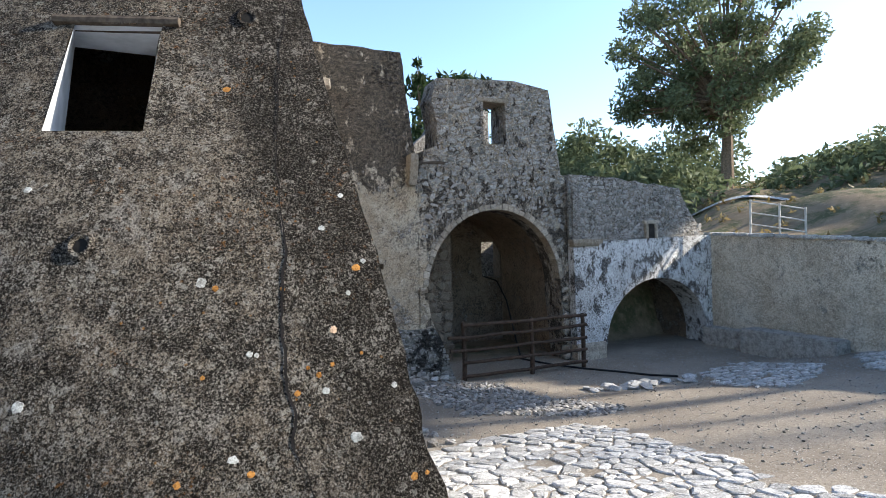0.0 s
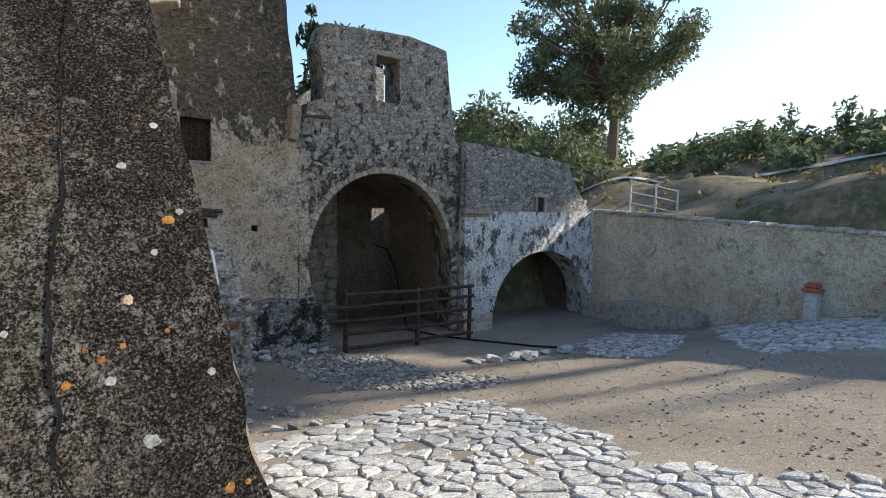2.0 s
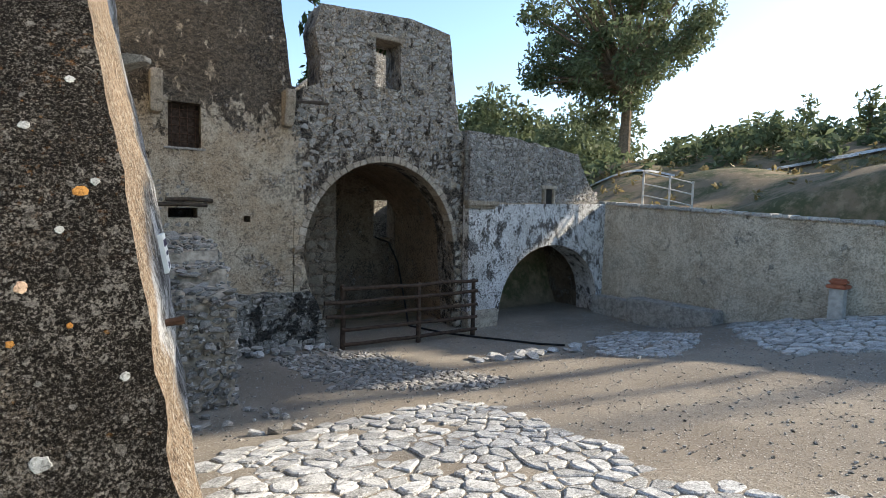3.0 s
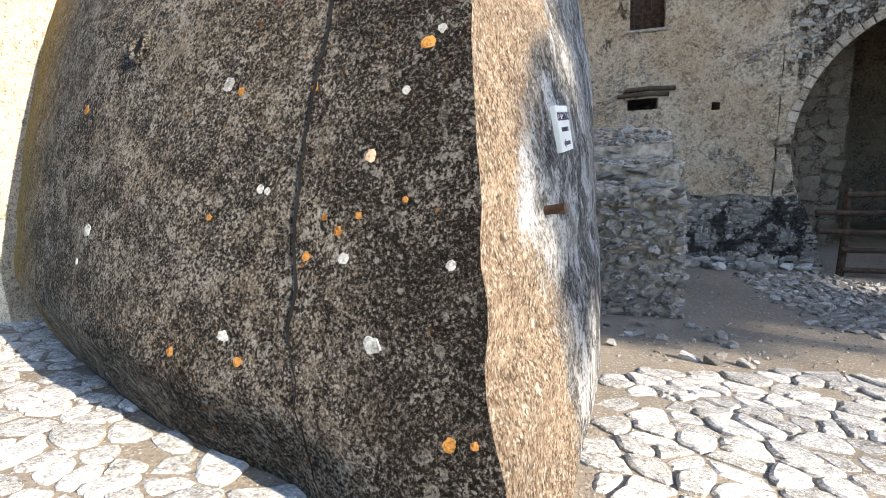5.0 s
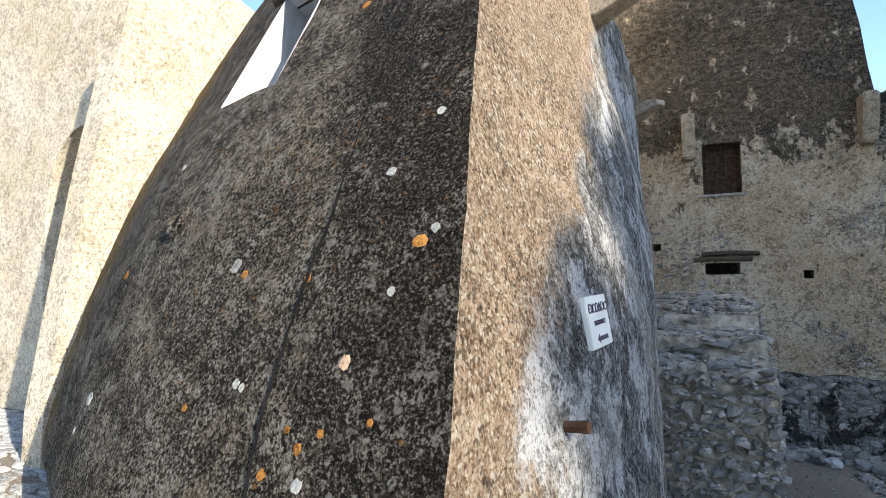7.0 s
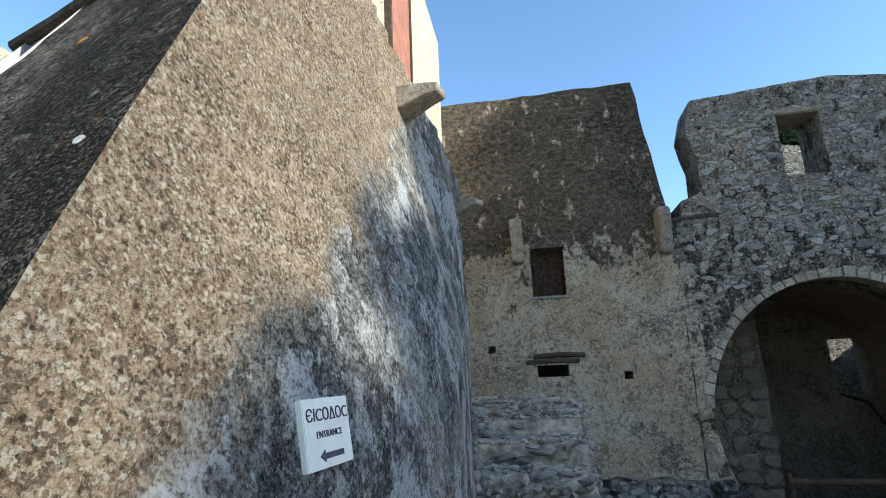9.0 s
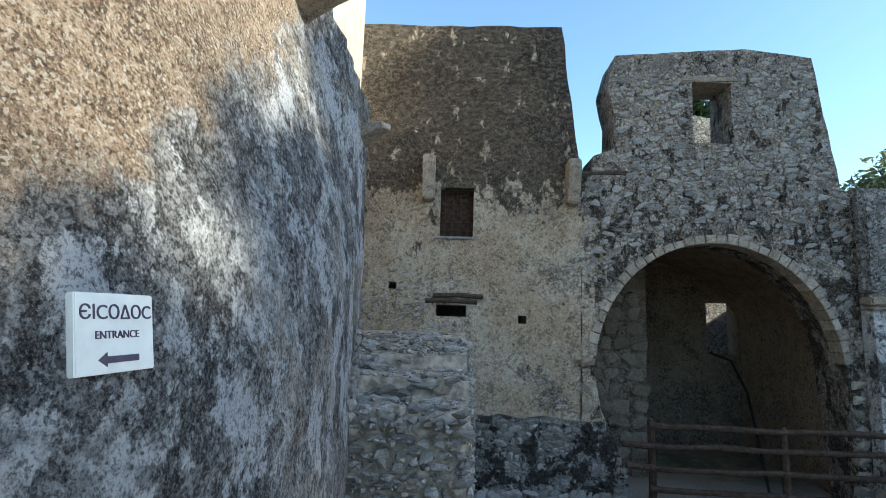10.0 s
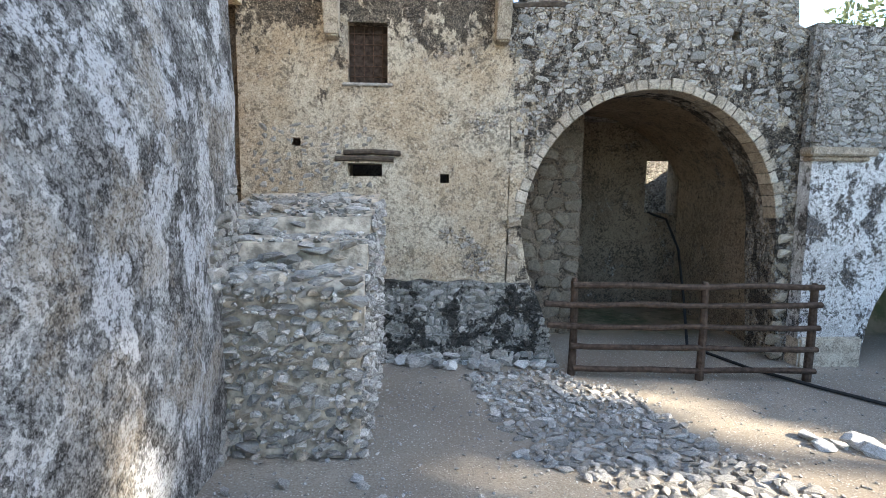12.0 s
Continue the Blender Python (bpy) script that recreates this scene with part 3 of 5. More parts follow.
def build_battered():
    root = empty("battered_wall")
    tagged(root, "old building wall with a strong batter, lichen-blackened render on its front", "building", kind="structure")
    zs = sorted(set([-1.2 + 0.1 * i for i in range(69)] + [WIN_Z0, WIN_Z1]))
    ds = sorted(set([0.0, 0.06, 0.12] + [0.15 * i for i in range(1, 29)] + [WIN_D0, WIN_D1]))
    ds = [d for d in ds if d in (WIN_D0, WIN_D1) or min(abs(d - WIN_D0), abs(d - WIN_D1)) > 0.06]
    zs = [z for z in zs if z in (WIN_Z0, WIN_Z1) or min(abs(z - WIN_Z0), abs(z - WIN_Z1)) > 0.06]

    def at(d, z):
        lean = step(0.2, WIN_D0, d) * step(4.3, WIN_D1, d) * step(1.6, 2.4, z) * step(4.6, 3.7, z)
        return front_point(d - 0.22 * (z - 2.92) * lean, z)

    bm = bmesh.new()
    grid = {(i, j): bm.verts.new(at(d, z)) for i, d in enumerate(ds) for j, z in enumerate(zs)}
    for i in range(len(ds) - 1):
        for j in range(len(zs) - 1):
            if WIN_D0 <= ds[i] < WIN_D1 and WIN_Z0 <= zs[j] < WIN_Z1:
                continue
            bm.faces.new((grid[i, j], grid[i, j + 1], grid[i + 1, j + 1], grid[i + 1, j]))
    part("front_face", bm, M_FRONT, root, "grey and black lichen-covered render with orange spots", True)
    # the window's deep whitewashed reveal
    bm = bmesh.new()
    q = [at(WIN_D0, WIN_Z0), at(WIN_D1, WIN_Z0), at(WIN_D1, WIN_Z1), at(WIN_D0, WIN_Z1)]
    back = [p + Vector((-0.12, 0.62, 0)) for p in q]
    back = [Vector((p.x, max(b.y for b in back), p.z)) for p in back]
    a, b = [bm.verts.new(p) for p in q], [bm.verts.new(p) for p in back]
    for k in range(4):
        bm.faces.new((a[k], a[(k + 1) % 4], b[(k + 1) % 4], b[k]))
    part("window_reveal", bm, M_PLASTERW, root, "whitewashed deep window reveal")
    bm = bmesh.new()
    for k in range(2):
        p, r = at(WIN_D0 - 0.14, WIN_Z1), at(WIN_D1 + 0.16, WIN_Z1)
        tube(bm, [r + Vector((0, -0.01 + 0.16 * k, 0.03 + 0.01 * k)), (p + r) / 2 + Vector((0, 0.0 + 0.16 * k, 0.035)), p + Vector((0, -0.01 + 0.16 * k, 0.03))], 0.045, 7)
    part("lintel", bm, M_DARKWOOD, root, "cracked grey wooden lintel")
    # side face
    ss = [0.0, 0.01, 0.02] + [0.033333 * i for i in range(1, 31)]
    zs2 = [-1.6 + 0.1 * i for i in range(66)]
    bm = bmesh.new()
    grid = [[bm.verts.new(side_point(s, z)) for z in zs2 if z < 4.9 - 1.3 * s] for s in ss]
    for i in range(len(ss) - 1):
        for j in range(min(len(grid[i]), len(grid[i + 1])) - 1):
            bm.faces.new((grid[i][j], grid[i + 1][j], grid[i + 1][j + 1], grid[i][j + 1]))
    part("side_face", bm, M_SIDE, root, "ochre and whitewashed render streaked with black", True)
    return root


battered = build_battered()
bm = bmesh.new()
box(bm, -0.2, 1.0, 6.6, 11.59, 3.3, 7.4)
tagged(part("upper_storey_wall", bm, M_LIT), "sunlit cream plastered upper storey wall", "wall", kind="structure")
bm = bmesh.new()
box(bm, 0.35, 1.55, 9.0, 9.24, -1.9, 3.5)
box(bm, -0.2, 0.55, 9.2, 11.7, -1.9, 3.6)
tagged(part("recess_wall", bm, M_TOWER), "shaded wall of a narrow recess beside the tower", "wall", kind="structure")
# room added behind the window, dark so its opening reads unlit
bm = bmesh.new()
box(bm, -1.9, 0.1, 8.9, 9.1, 0.5, 5.0)
box(bm, -1.9, 0.1, 7.1, 8.9, 0.4, 0.6)
box(bm, -2.1, 0.1, 7.3, 9.1, 5.0, 5.2)
box(bm, -2.1, -1.9, 7.2, 9.1, 0.4, 5.0)
box(bm, 0.1, 0.3, 6.6, 9.1, 0.4, 5.2)
tagged(part("building_inner_walls", bm, M_INNER), "room walls behind the deep window, coloured dark for its shade", "wall", kind="structure")
bm = bmesh.new()
col = [[bm.verts.new(front_point(4.2, -1.2 + 0.4 * i) + Vector((0.0, 1.1 * j, 0))) for j in range(4)] for i in range(19)]
for p, q in zip(col, col[1:]):
    for j in range(3):
        bm.faces.new((p[j], p[j + 1], q[j + 1], q[j]))
part("return_face", bm, M_FRONT, battered, "", True)

# ---- facade with the tower and the great arch ----
FY = 11.6
TOWER = [(0.9, -2.2), (4.75, -2.2), (4.78, 0.1), (4.8, 3.4), (4.75, 3.7), (4.45, 6.05), (0.9, 6.02)]
holes = [rect(2.44, 3.0, 2.30, 3.13), rect(2.42, 2.92, 0.98, 1.17), rect(3.77, 3.9, 0.9, 1.03), rect(1.62, 1.76, 1.4, 1.52)]
facade = slab(ragged(TOWER, 0.3, 0.02, 3, (0, 1, 2, 3, 6)), holes, lambda u, v, d: (u, FY + d, v), 0.7)
wall_tower = tagged(part("wall_tower", facade, M_TOWER), "tall rendered tower wall blackened towards its top", "wall", kind="structure")
ARCH = [(4.80, -2.2), (5.6, -2.2), (5.52, -1.8), (5.32, -0.95), (5.1, -0.4), (5.0, 0.15)] + arc(7.0, 0.2, 2.0, 2.13, 178, 2, 28) + [(9.06, -0.6), (9.2, -2.2), (9.32, -2.2), (9.27, 3.2), (9.07, 3.3), (8.72, 5.58), (7.6, 5.72), (5.38, 5.55), (5.24, 5.05), (5.36, 4.45), (5.34, 3.88), (5.0, 3.75), (4.95, 3.4), (4.80, 3.38)]
aw = slab(ragged(ARCH, 0.3, 0.015, 12, ()), [rect(6.68, 7.34, 4.02, 5.12), rect(6.48, 6.63, 3.04, 3.19), rect(8.05, 8.17, 3.04, 3.17)], lambda u, v, d: (u, FY + 0.004 + d, v), 0.75)
tagged(part("wall_arch", aw, M_TOWER), "rubble stone wall with a great round arch and ruined upper room", "wall", kind="structure")
A2 = [(9.32, -2.2), (10.3, -2.2), (10.38, -1.5)] + arc(12.42, -1.5, 2.03, 1.8, 176, 4, 22) + [(14.46, -2.2), (14.7, -2.2), (14.7, 1.55), (9.27, 1.4)]
a2 = slab(A2, [], lambda u, v, d: (u, 11.35 + d, v), 0.8)
tagged(part("wall_small_arch", a2, M_WHITE), "flaking whitewashed wall with a low round arch", "wall", kind="structure")
UP = [(9.27, 1.42), (14.6, 1.56), (14.25, 1.95), (14.0, 2.2), (13.5, 3.02), (11.2, 3.22), (9.27, 3.3)]
up = slab(ragged(UP, 0.25, 0.04, 8, (0,)), [], lambda u, v, d: (u, 11.5 + d, v), 0.6)
tagged(part("wall_parapet", up, M_ARCHW), "grey rubble stone parapet with a stepped end", "wall", kind="structure")
# yard wall on the sunny side
YW = [(-8.0, -1.6), (11.9, -2.2), (11.9, 1.58), (4.35, 1.15), (-8.0, 0.45)]
yw = slab(ragged(YW, 0.4, 0.02, 5, (0,)), [], lambda u, v, d: (14.7 + d, u, v), 0.55)
tagged(part("wall_yard", yw, M_YARD), "long stained plastered yard wall with a stone coping", "wall", kind="structure")
# rooms behind the arches
# tower walls added out of view to keep its openings dark
bm = bmesh.new()
box(bm, 3.9, 4.6, 12.3, 15.38, -2, 5.3)
box(bm, 0.9, 4.6, 15.6, 16.0, -2, 5.9)
box(bm, 0.2, 0.9, 11.7, 16.0, -2, 5.9)
tagged(part("tower_back_walls", bm, M_INNER), "inner walls of the tower, coloured dark for shade", "wall", kind="structure")
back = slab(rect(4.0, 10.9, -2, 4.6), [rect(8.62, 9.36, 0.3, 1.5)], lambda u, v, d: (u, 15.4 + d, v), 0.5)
tagged(part("wall_room_back", back, M_INNER), "rubble back wall with a small window, coloured dark for shade", "wall", kind="structure")
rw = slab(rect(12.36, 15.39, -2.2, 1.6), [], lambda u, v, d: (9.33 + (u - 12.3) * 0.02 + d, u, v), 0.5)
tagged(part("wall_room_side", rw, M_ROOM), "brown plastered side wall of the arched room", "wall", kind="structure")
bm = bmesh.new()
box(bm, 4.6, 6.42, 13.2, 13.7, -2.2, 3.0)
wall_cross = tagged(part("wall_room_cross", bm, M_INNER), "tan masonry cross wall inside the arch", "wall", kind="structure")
bm = bmesh.new()
box(bm, 7.2, 10.4, 17.2, 17.6, -1.0, 3.2)
tagged(part("outer_rubble_wall", bm, M_ARCHW), "rubble wall outside the small back window", "wall", kind="structure")
vault = slab(arc(7.16, 0.2, 2.4, 2.2, 180, 0, 24) + arc(7.16, 0.2, 3.35, 2.6, 0, 180, 24), [], lambda u, v, d: (u, 12.36 + d, v), 3.03)
tagged(part("ceiling", vault, M_ROOM), "barrel vault of tan plaster, toned down for shade", "ceiling", kind="structure")
bm = bmesh.new()
box(bm, 10.2, 15.0, 14.6, 14.9, -2.2, 1.3)
box(bm, 9.9, 10.3, 12.16, 14.8, -2.2, 1.3)
box(bm, 14.6, 15.0, 12.16, 14.8, -2.2, 1.3)
box(bm, 9.92, 14.98, 12.17, 14.88, 0.6, 1.25)
tagged(part("small_room_walls", bm, M_INNER), "plastered walls of the low arched room, coloured dark for shade", "wall", kind="structure")

# ---- stones ----
rng = random.Random(11)


def stone_mesh(i):
    r = random.Random(100 + i)
    bm = bmesh.new()
    for _ in range(16):
        v = Vector((r.gauss(0, 1), r.gauss(0, 1), r.gauss(0, 1))).normalized()
        k = 0.5 / max(abs(v.x), abs(v.y), abs(v.z)) ** 0.64
        bm.verts.new(v * k * r.uniform(0.85, 1.0))
    bmesh.ops.convex_hull(bm, input=bm.verts)
    loose = [v for v in bm.verts if not v.link_faces]
    bmesh.ops.delete(bm, geom=loose, context="VERTS")
    return bm


STONES = {}


def stone(parent, place, size, material, name="stone", turn=None):
    """One rubble stone of that size (x, y, z) as a part of parent."""
    key = (rng.randrange(14), material.name)
    if key not in STONES:
        STONES[key] = mesh_from("stone", stone_mesh(key[0]), material)
    ob = new(name, STONES[key])
    e = turn or (rng.uniform(-0.12, 0.12), rng.uniform(-0.25, 0.25), rng.uniform(-0.12, 0.12))
    ob.matrix_world = Matrix.LocRotScale(place, Euler(e), size)
    ob.parent = parent
    return ob


def packed(u0, u1, v0, v1, du, dv, seed, inside=None):
    """Jittered rows of places and sizes that fill a rectangle with rubble."""
    r = random.Random(seed)
    out, v = [], v0
    while v < v1:
        h = dv * r.uniform(0.7, 1.4)
        u = u0 + r.uniform(-0.5, 0) * du
        while u < u1:
            w = du * r.choice((0.5, 0.7, 0.9, 1.1, 1.6))
            p = (u + w / 2, v + h / 2 + r.uniform(-0.2, 0.2) * h)
            if u0 < p[0] < u1 and (inside is None or inside(*p)):
                out.append((p[0], p[1], w * r.uniform(0.85, 1.1), h * r.uniform(0.7, 1.15)))
            u += w
        v += h * 0.95
    return out


def joined_stones(name, items, material, label, category="stones", kind="stuff"):
    """Many stones in one mesh: items of place and size."""
    verts, faces = [], []
    shapes = []
    for i in range(8):
        bm = stone_mesh(40 + i)
        bm.verts.index_update()
        shapes.append(([v.co.copy() for v in bm.verts], [[v.index for v in f.verts] for f in bm.faces]))
        bm.free()
    for place, size in items:
        vs, fs = shapes[rng.randrange(8)]
        m = Matrix.LocRotScale(place, Euler((rng.uniform(-0.2, 0.2), rng.uniform(-0.2, 0.2), rng.uniform(0, 6.28))), size)
        n = len(verts)
        verts += [m @ v for v in vs]
        faces += [[n + i for i in f] for f in fs]
    me = bpy.data.meshes.new(name)
    me.from_pydata(verts, [], faces)
    me.materials.append(material)
    return tagged(new(name, me), label, category, kind=kind)


def inside(p, poly):
    c = False
    for (x0, y0), (x1, y1) in zip(poly, poly[1:] + poly[:1]):
        if (y0 > p[1]) != (y1 > p[1]) and p[0] < (x1 - x0) * (p[1] - y0) / (y1 - y0) + x0:
            c = not c
    return c


def cells(poly, spacing, seed, stretch=1.0):
    """Irregular convex cells that fill an outline: a plan of flagstones."""
    r = random.Random(seed)
    x0, x1 = min(p[0] for p in poly) - spacing, max(p[0] for p in poly) + spacing
    y0, y1 = min(p[1] for p in poly) - spacing, max(p[1] for p in poly) + spacing
    pts = []
    want = int((x1 - x0) * (y1 - y0) / (spacing * spacing * stretch))
    for _ in range(want * 3):
        p = (r.uniform(x0, x1), r.uniform(y0, y1))
        near = spacing * r.choice((0.35, 0.45, 0.7, 1.0, 1.5))
        if all(abs(p[0] - q[0]) > near * stretch or abs(p[1] - q[1]) > near for q in pts):
            pts.append(p)
        if len(pts) >= want:
            break
    out = []
    reach = spacing * 3.4 * max(stretch, 1)
    for p in pts:
        if not inside(p, poly):
            continue
        cell = [(p[0] - reach, p[1] - reach), (p[0] + reach, p[1] - reach), (p[0] + reach, p[1] + reach), (p[0] - reach, p[1] + reach)]
        for q in pts:
            dx, dy = q[0] - p[0], q[1] - p[1]
            if (dx == 0 and dy == 0) or abs(dx) > reach or abs(dy) > reach:
                continue
            m = (dx * (p[0] + q[0]) + dy * (p[1] + q[1])) / 2
            nxt = []
            for a, b in zip(cell, cell[1:] + cell[:1]):
                fa, fb = a[0] * dx + a[1] * dy - m, b[0] * dx + b[1] * dy - m
                if fa <= 0:
                    nxt.append(a)
                if (fa < 0 < fb) or (fb < 0 < fa):
                    s = fa / (fa - fb)
                    nxt.append((a[0] + (b[0] - a[0]) * s, a[1] + (b[1] - a[1]) * s))
            cell = nxt
            if len(cell) < 3:
                break
        if len(cell) >= 3:
            out.append((p, cell))
    return out


def flag_geometry(p, cell, gap, thick, r):
    """Vertices and faces of one worn flagstone lying on the ground."""
    soft = []
    for a, b in zip(cell, cell[1:] + cell[:1]):
        if math.hypot(b[0] - a[0], b[1] - a[1]) < 0.03:
            soft.append(((a[0] + b[0]) / 2, (a[1] + b[1]) / 2))
            continue
        for s in (0.22, 0.5, 0.78):
            j = 0.012 if s == 0.5 else 0.004
            soft.append((a[0] + (b[0] - a[0]) * s + r.uniform(-j, j), a[1] + (b[1] - a[1]) * s + r.uniform(-j, j)))
    cell = soft
    n = len(cell)
    tilt = (r.uniform(-0.03, 0.03), r.uniform(-0.03, 0.03))
    up = r.uniform(-0.012, 0.012)
    vs, fs = [], []
    for k, (shrink, h) in enumerate(((gap * 0.7, -0.05), (gap, thick - 0.011), (gap + 0.02, thick))):
        for x, y in cell:
            dx, dy = x - p[0], y - p[1]
            l = math.hypot(dx, dy) or 1
            s = max(l - shrink, 0.02) / l
            X, Y = p[0] + dx * s, p[1] + dy * s
            vs.append((X, Y, ground_z(X, Y) + h + up + dx * tilt[0] + dy * tilt[1]))
    for k in range(2):
        for i in range(n):
            fs.append((k * n + i, k * n + (i + 1) % n, (k + 1) * n + (i + 1) % n, (k + 1) * n + i))
    fs.append(tuple(range(2 * n, 3 * n)))
    return vs, fs


def footprint(x, y):
    """Whether a plan place lies under the battered building."""
    z = ground_z(x, y)
    cx, cy = corner(z)
    return (cx > x > cx - 4.2 and y > front_point(cx - x, z).y - 0.03) or (cx <= x and cy < y < 9.3 and x < side_point(min((y - cy) / (9.25 - cy), 1.0), z).x + 0.04)


def paving(name, poly, spacing, seed, near, label, gap=0.02, thick=0.05, limit=300, stretch=1.25, material=None):
    root = tagged(empty(name), label, "pavement", kind="structure")
    r = random.Random(seed)
    verts, faces, count = [], [], 0
    for p, cell in cells(poly, spacing, seed, stretch):
        if footprint(*p) or r.random() < 0.03:
            continue
        vs, fs = flag_geometry(p, cell, gap * r.uniform(0.7, 1.6), thick, r)
        if near(*p) and count < limit:
            me = bpy.data.meshes.new("flagstone")
            me.from_pydata(vs, [], fs)
            me.materials.append(material or M_PAVE)
            new("flagstone", me).parent = root
            count += 1
        else:
            n = len(verts)
            verts += vs
            faces += [tuple(n + i for i in f) for f in fs]
    if verts:
        me = bpy.data.meshes.new("outer_flagstones")
        me.from_pydata(verts, [], faces)
        me.materials.append(material or M_PAVE)
        ob = new("outer_flagstones", me)
        ob.parent = root
        tagged(ob, kind="stuff")
    return root


# ---- details of the battered building ----


def on_front(d, z, out=0.0):
    p = front_point(d, z)
    a = front_point(d + 0.05, z) - p
    b = front_point(d, z + 0.05) - p
    n = a.cross(b).normalized()
    if n.y > 0:
        n = -n
    return p, n, p + n * out


def lichen_patch(d, z, r, material, seed):
    q = random.Random(seed)
    p, n, _ = on_front(d, z)
    u = n.cross(Vector((0, 0, 1))).normalized()
    v = n.cross(u)
    bm = bmesh.new()
    k = 22
    ph = q.uniform(0, 9)
    rims = [r * (0.9 + 0.28 * noise.noise(Vector((math.cos(6.283 * i / k) * 1.6 + ph, math.sin(6.283 * i / k) * 1.6, z))) + q.uniform(-0.07, 0.07)) for i in range(k)]
    rings = []
    for s, h in ((1.0, -0.0055), (0.9, -0.0015), (0.4, -0.001)):
        rings.append([bm.verts.new(p + (u * math.cos(6.283 * i / k) + v * math.sin(6.283 * i / k)) * rims[i] * s + n * (h + 0.004)) for i in range(k)])
    for a, b in zip(rings, rings[1:]):
        for i in range(k):
            bm.faces.new((a[i], a[(i + 1) % k], b[(i + 1) % k], b[i]))
    bm.faces.new(rings[-1])
    return bm


M_LICHW = stone_material("white_crust_lichen", (0.30, 0.295, 0.265), (0.46, 0.45, 0.41), 0.5)
M_LICHO = stone_material("orange_crust_lichen", (0.26, 0.11, 0.025), (0.40, 0.19, 0.05), 0.5)
M_LICHP = stone_material("pinkish_crust_lichen", (0.40, 0.26, 0.16), (0.52, 0.36, 0.24), 0.2)
LICHENS = [(0.18, 1.29, 'o', 0.039), (0.12, 1.345, 'w', 0.022), (0.28, 1.12, 'w', 0.022), (0.44, 0.88, 'p', 0.03), (0.59, 0.6, 'o', 0.024), (0.56, 0.5, 'w', 0.03), (0.43, 0.22, 'w', 0.039), (1.17, 0.15, 'w', 0.05), (1.23, 1.23, 'w', 0.042), (1.01, 0.76, 'w', 0.024), (0.5, 0.66, 'o', 0.018), (0.74, 0.5, 'o', 0.024), (0.11, 0.5, 'w', 0.024), (1.09, 0.08, 'o', 0.026), (1.3, 0.64, 'o', 0.016), (1.15, 1.19, 'o', 0.024), (0.16, -0.03, 'o', 0.03), (0.36, 1.6, 'w', 0.027), (0.14, 1.86, 'w', 0.025), (2.31, 0.54, 'w', 0.043), (0.82, 2.81, 'o', 0.035), (2.25, 1.91, 'w', 0.03), (0.97, 0.75, 'w', 0.02), (1.5, 0.07, 'o', 0.024), (0.66, 0.65, 'o', 0.016), (2.47, 0.36, 'w', 0.024), (2.49, 1.2, 'o', 0.031), (0.07, -0.02, 'o', 0.018), (0.3, 0.72, 'o', 0.014), (0.72, 1.17, 'o', 0.02)]
for i, (d, z, k, r) in enumerate(LICHENS):
    mat = {"o": M_LICHO, "w": M_LICHW, "p": M_LICHP}[k]
    part("lichen_patch", lichen_patch(d, z, r, mat, i), mat, battered, {"o": "round orange lichen crust", "w": "round white lichen crust", "p": "pinkish lichen crust"}[k])

# the long crack down the front, a strip coloured as its inner shade
CRACK = [(0.16, 3.79), (0.4, 2.88), (0.57, 2.08), (0.64, 1.5), (0.71, 1.2), (0.75, 1.04), (0.78, 0.85), (0.8, 0.63), (0.79, 0.42), (0.83, 0.24), (0.78, 0.06), (0.8, -0.15), (0.8, -0.45)]
bm = bmesh.new()
q = random.Random(5)
pts = []
for (d0, z0), (d1, z1) in zip(CRACK, CRACK[1:]):
    for j in range(5):
        s = j / 5
        pts.append((d0 + (d1 - d0) * s + q.uniform(-0.006, 0.006), z0 + (z1 - z0) * s))
row = []
for i, (d, z) in enumerate(pts):
    w = 0.85 * (0.004 + 0.007 * abs(noise.noise(Vector((z * 2.0, 0, 1)))) + (0.006 if 0.2 < z < 1.6 else 0))
    a, b = on_front(d - w, z, 0.006)[2], on_front(d + w, z, 0.006)[2]
    row.append((bm.verts.new(a), bm.verts.new(b)))
for (a, b), (c, e) in zip(row, row[1:]):
    bm.faces.new((a, b, e, c))
part("crack", bm, plain("deep_crack_shade", (0.015, 0.013, 0.012), 1.0, 0, 0.3, 20, 0.0), battered, "long open crack")
# round putlog holes in the front, each hollow a black disc painted as shade
for d, z, r in ((1.94, 1.5, 0.05), (0.54, 3.58, 0.06)):
    p, n, _ = on_front(d, z)
    bm = bmesh.new()
    u = n.cross(Vector((0, 0, 1))).normalized()
    v = n.cross(u)
    rings = []
    for s, h in ((1.9, 0.003), (1.35, 0.03), (1.0, 0.024), (0.85, 0.008)):
        rings.append([bm.verts.new(p + (u * math.cos(6.283 * i / 14) + v * math.sin(6.283 * i / 14) * 1.25) * r * s * (1 + 0.12 * noise.noise(Vector((i * 0.8, s, z)))) + n * h) for i in range(14)])
    for a, b in zip(rings, rings[1:]):
        for i in range(14):
            bm.faces.new((a[i], a[(i + 1) % 14], b[(i + 1) % 14], b[i]))
    hole = part("putlog_hole", bm, M_FRONT, battered, "raised rim of a round putlog hole")
    bm = bmesh.new()
    bm.faces.new([bm.verts.new(p + (u * math.cos(6.283 * i / 14) + v * math.sin(6.283 * i / 14) * 1.25) * r * 0.95 + n * 0.012) for i in range(14)])
    part("hollow", bm, plain("hollow_shade_black", (0.012, 0.011, 0.01), 1.0, 0, 0.2, 20, 0.0), hole)


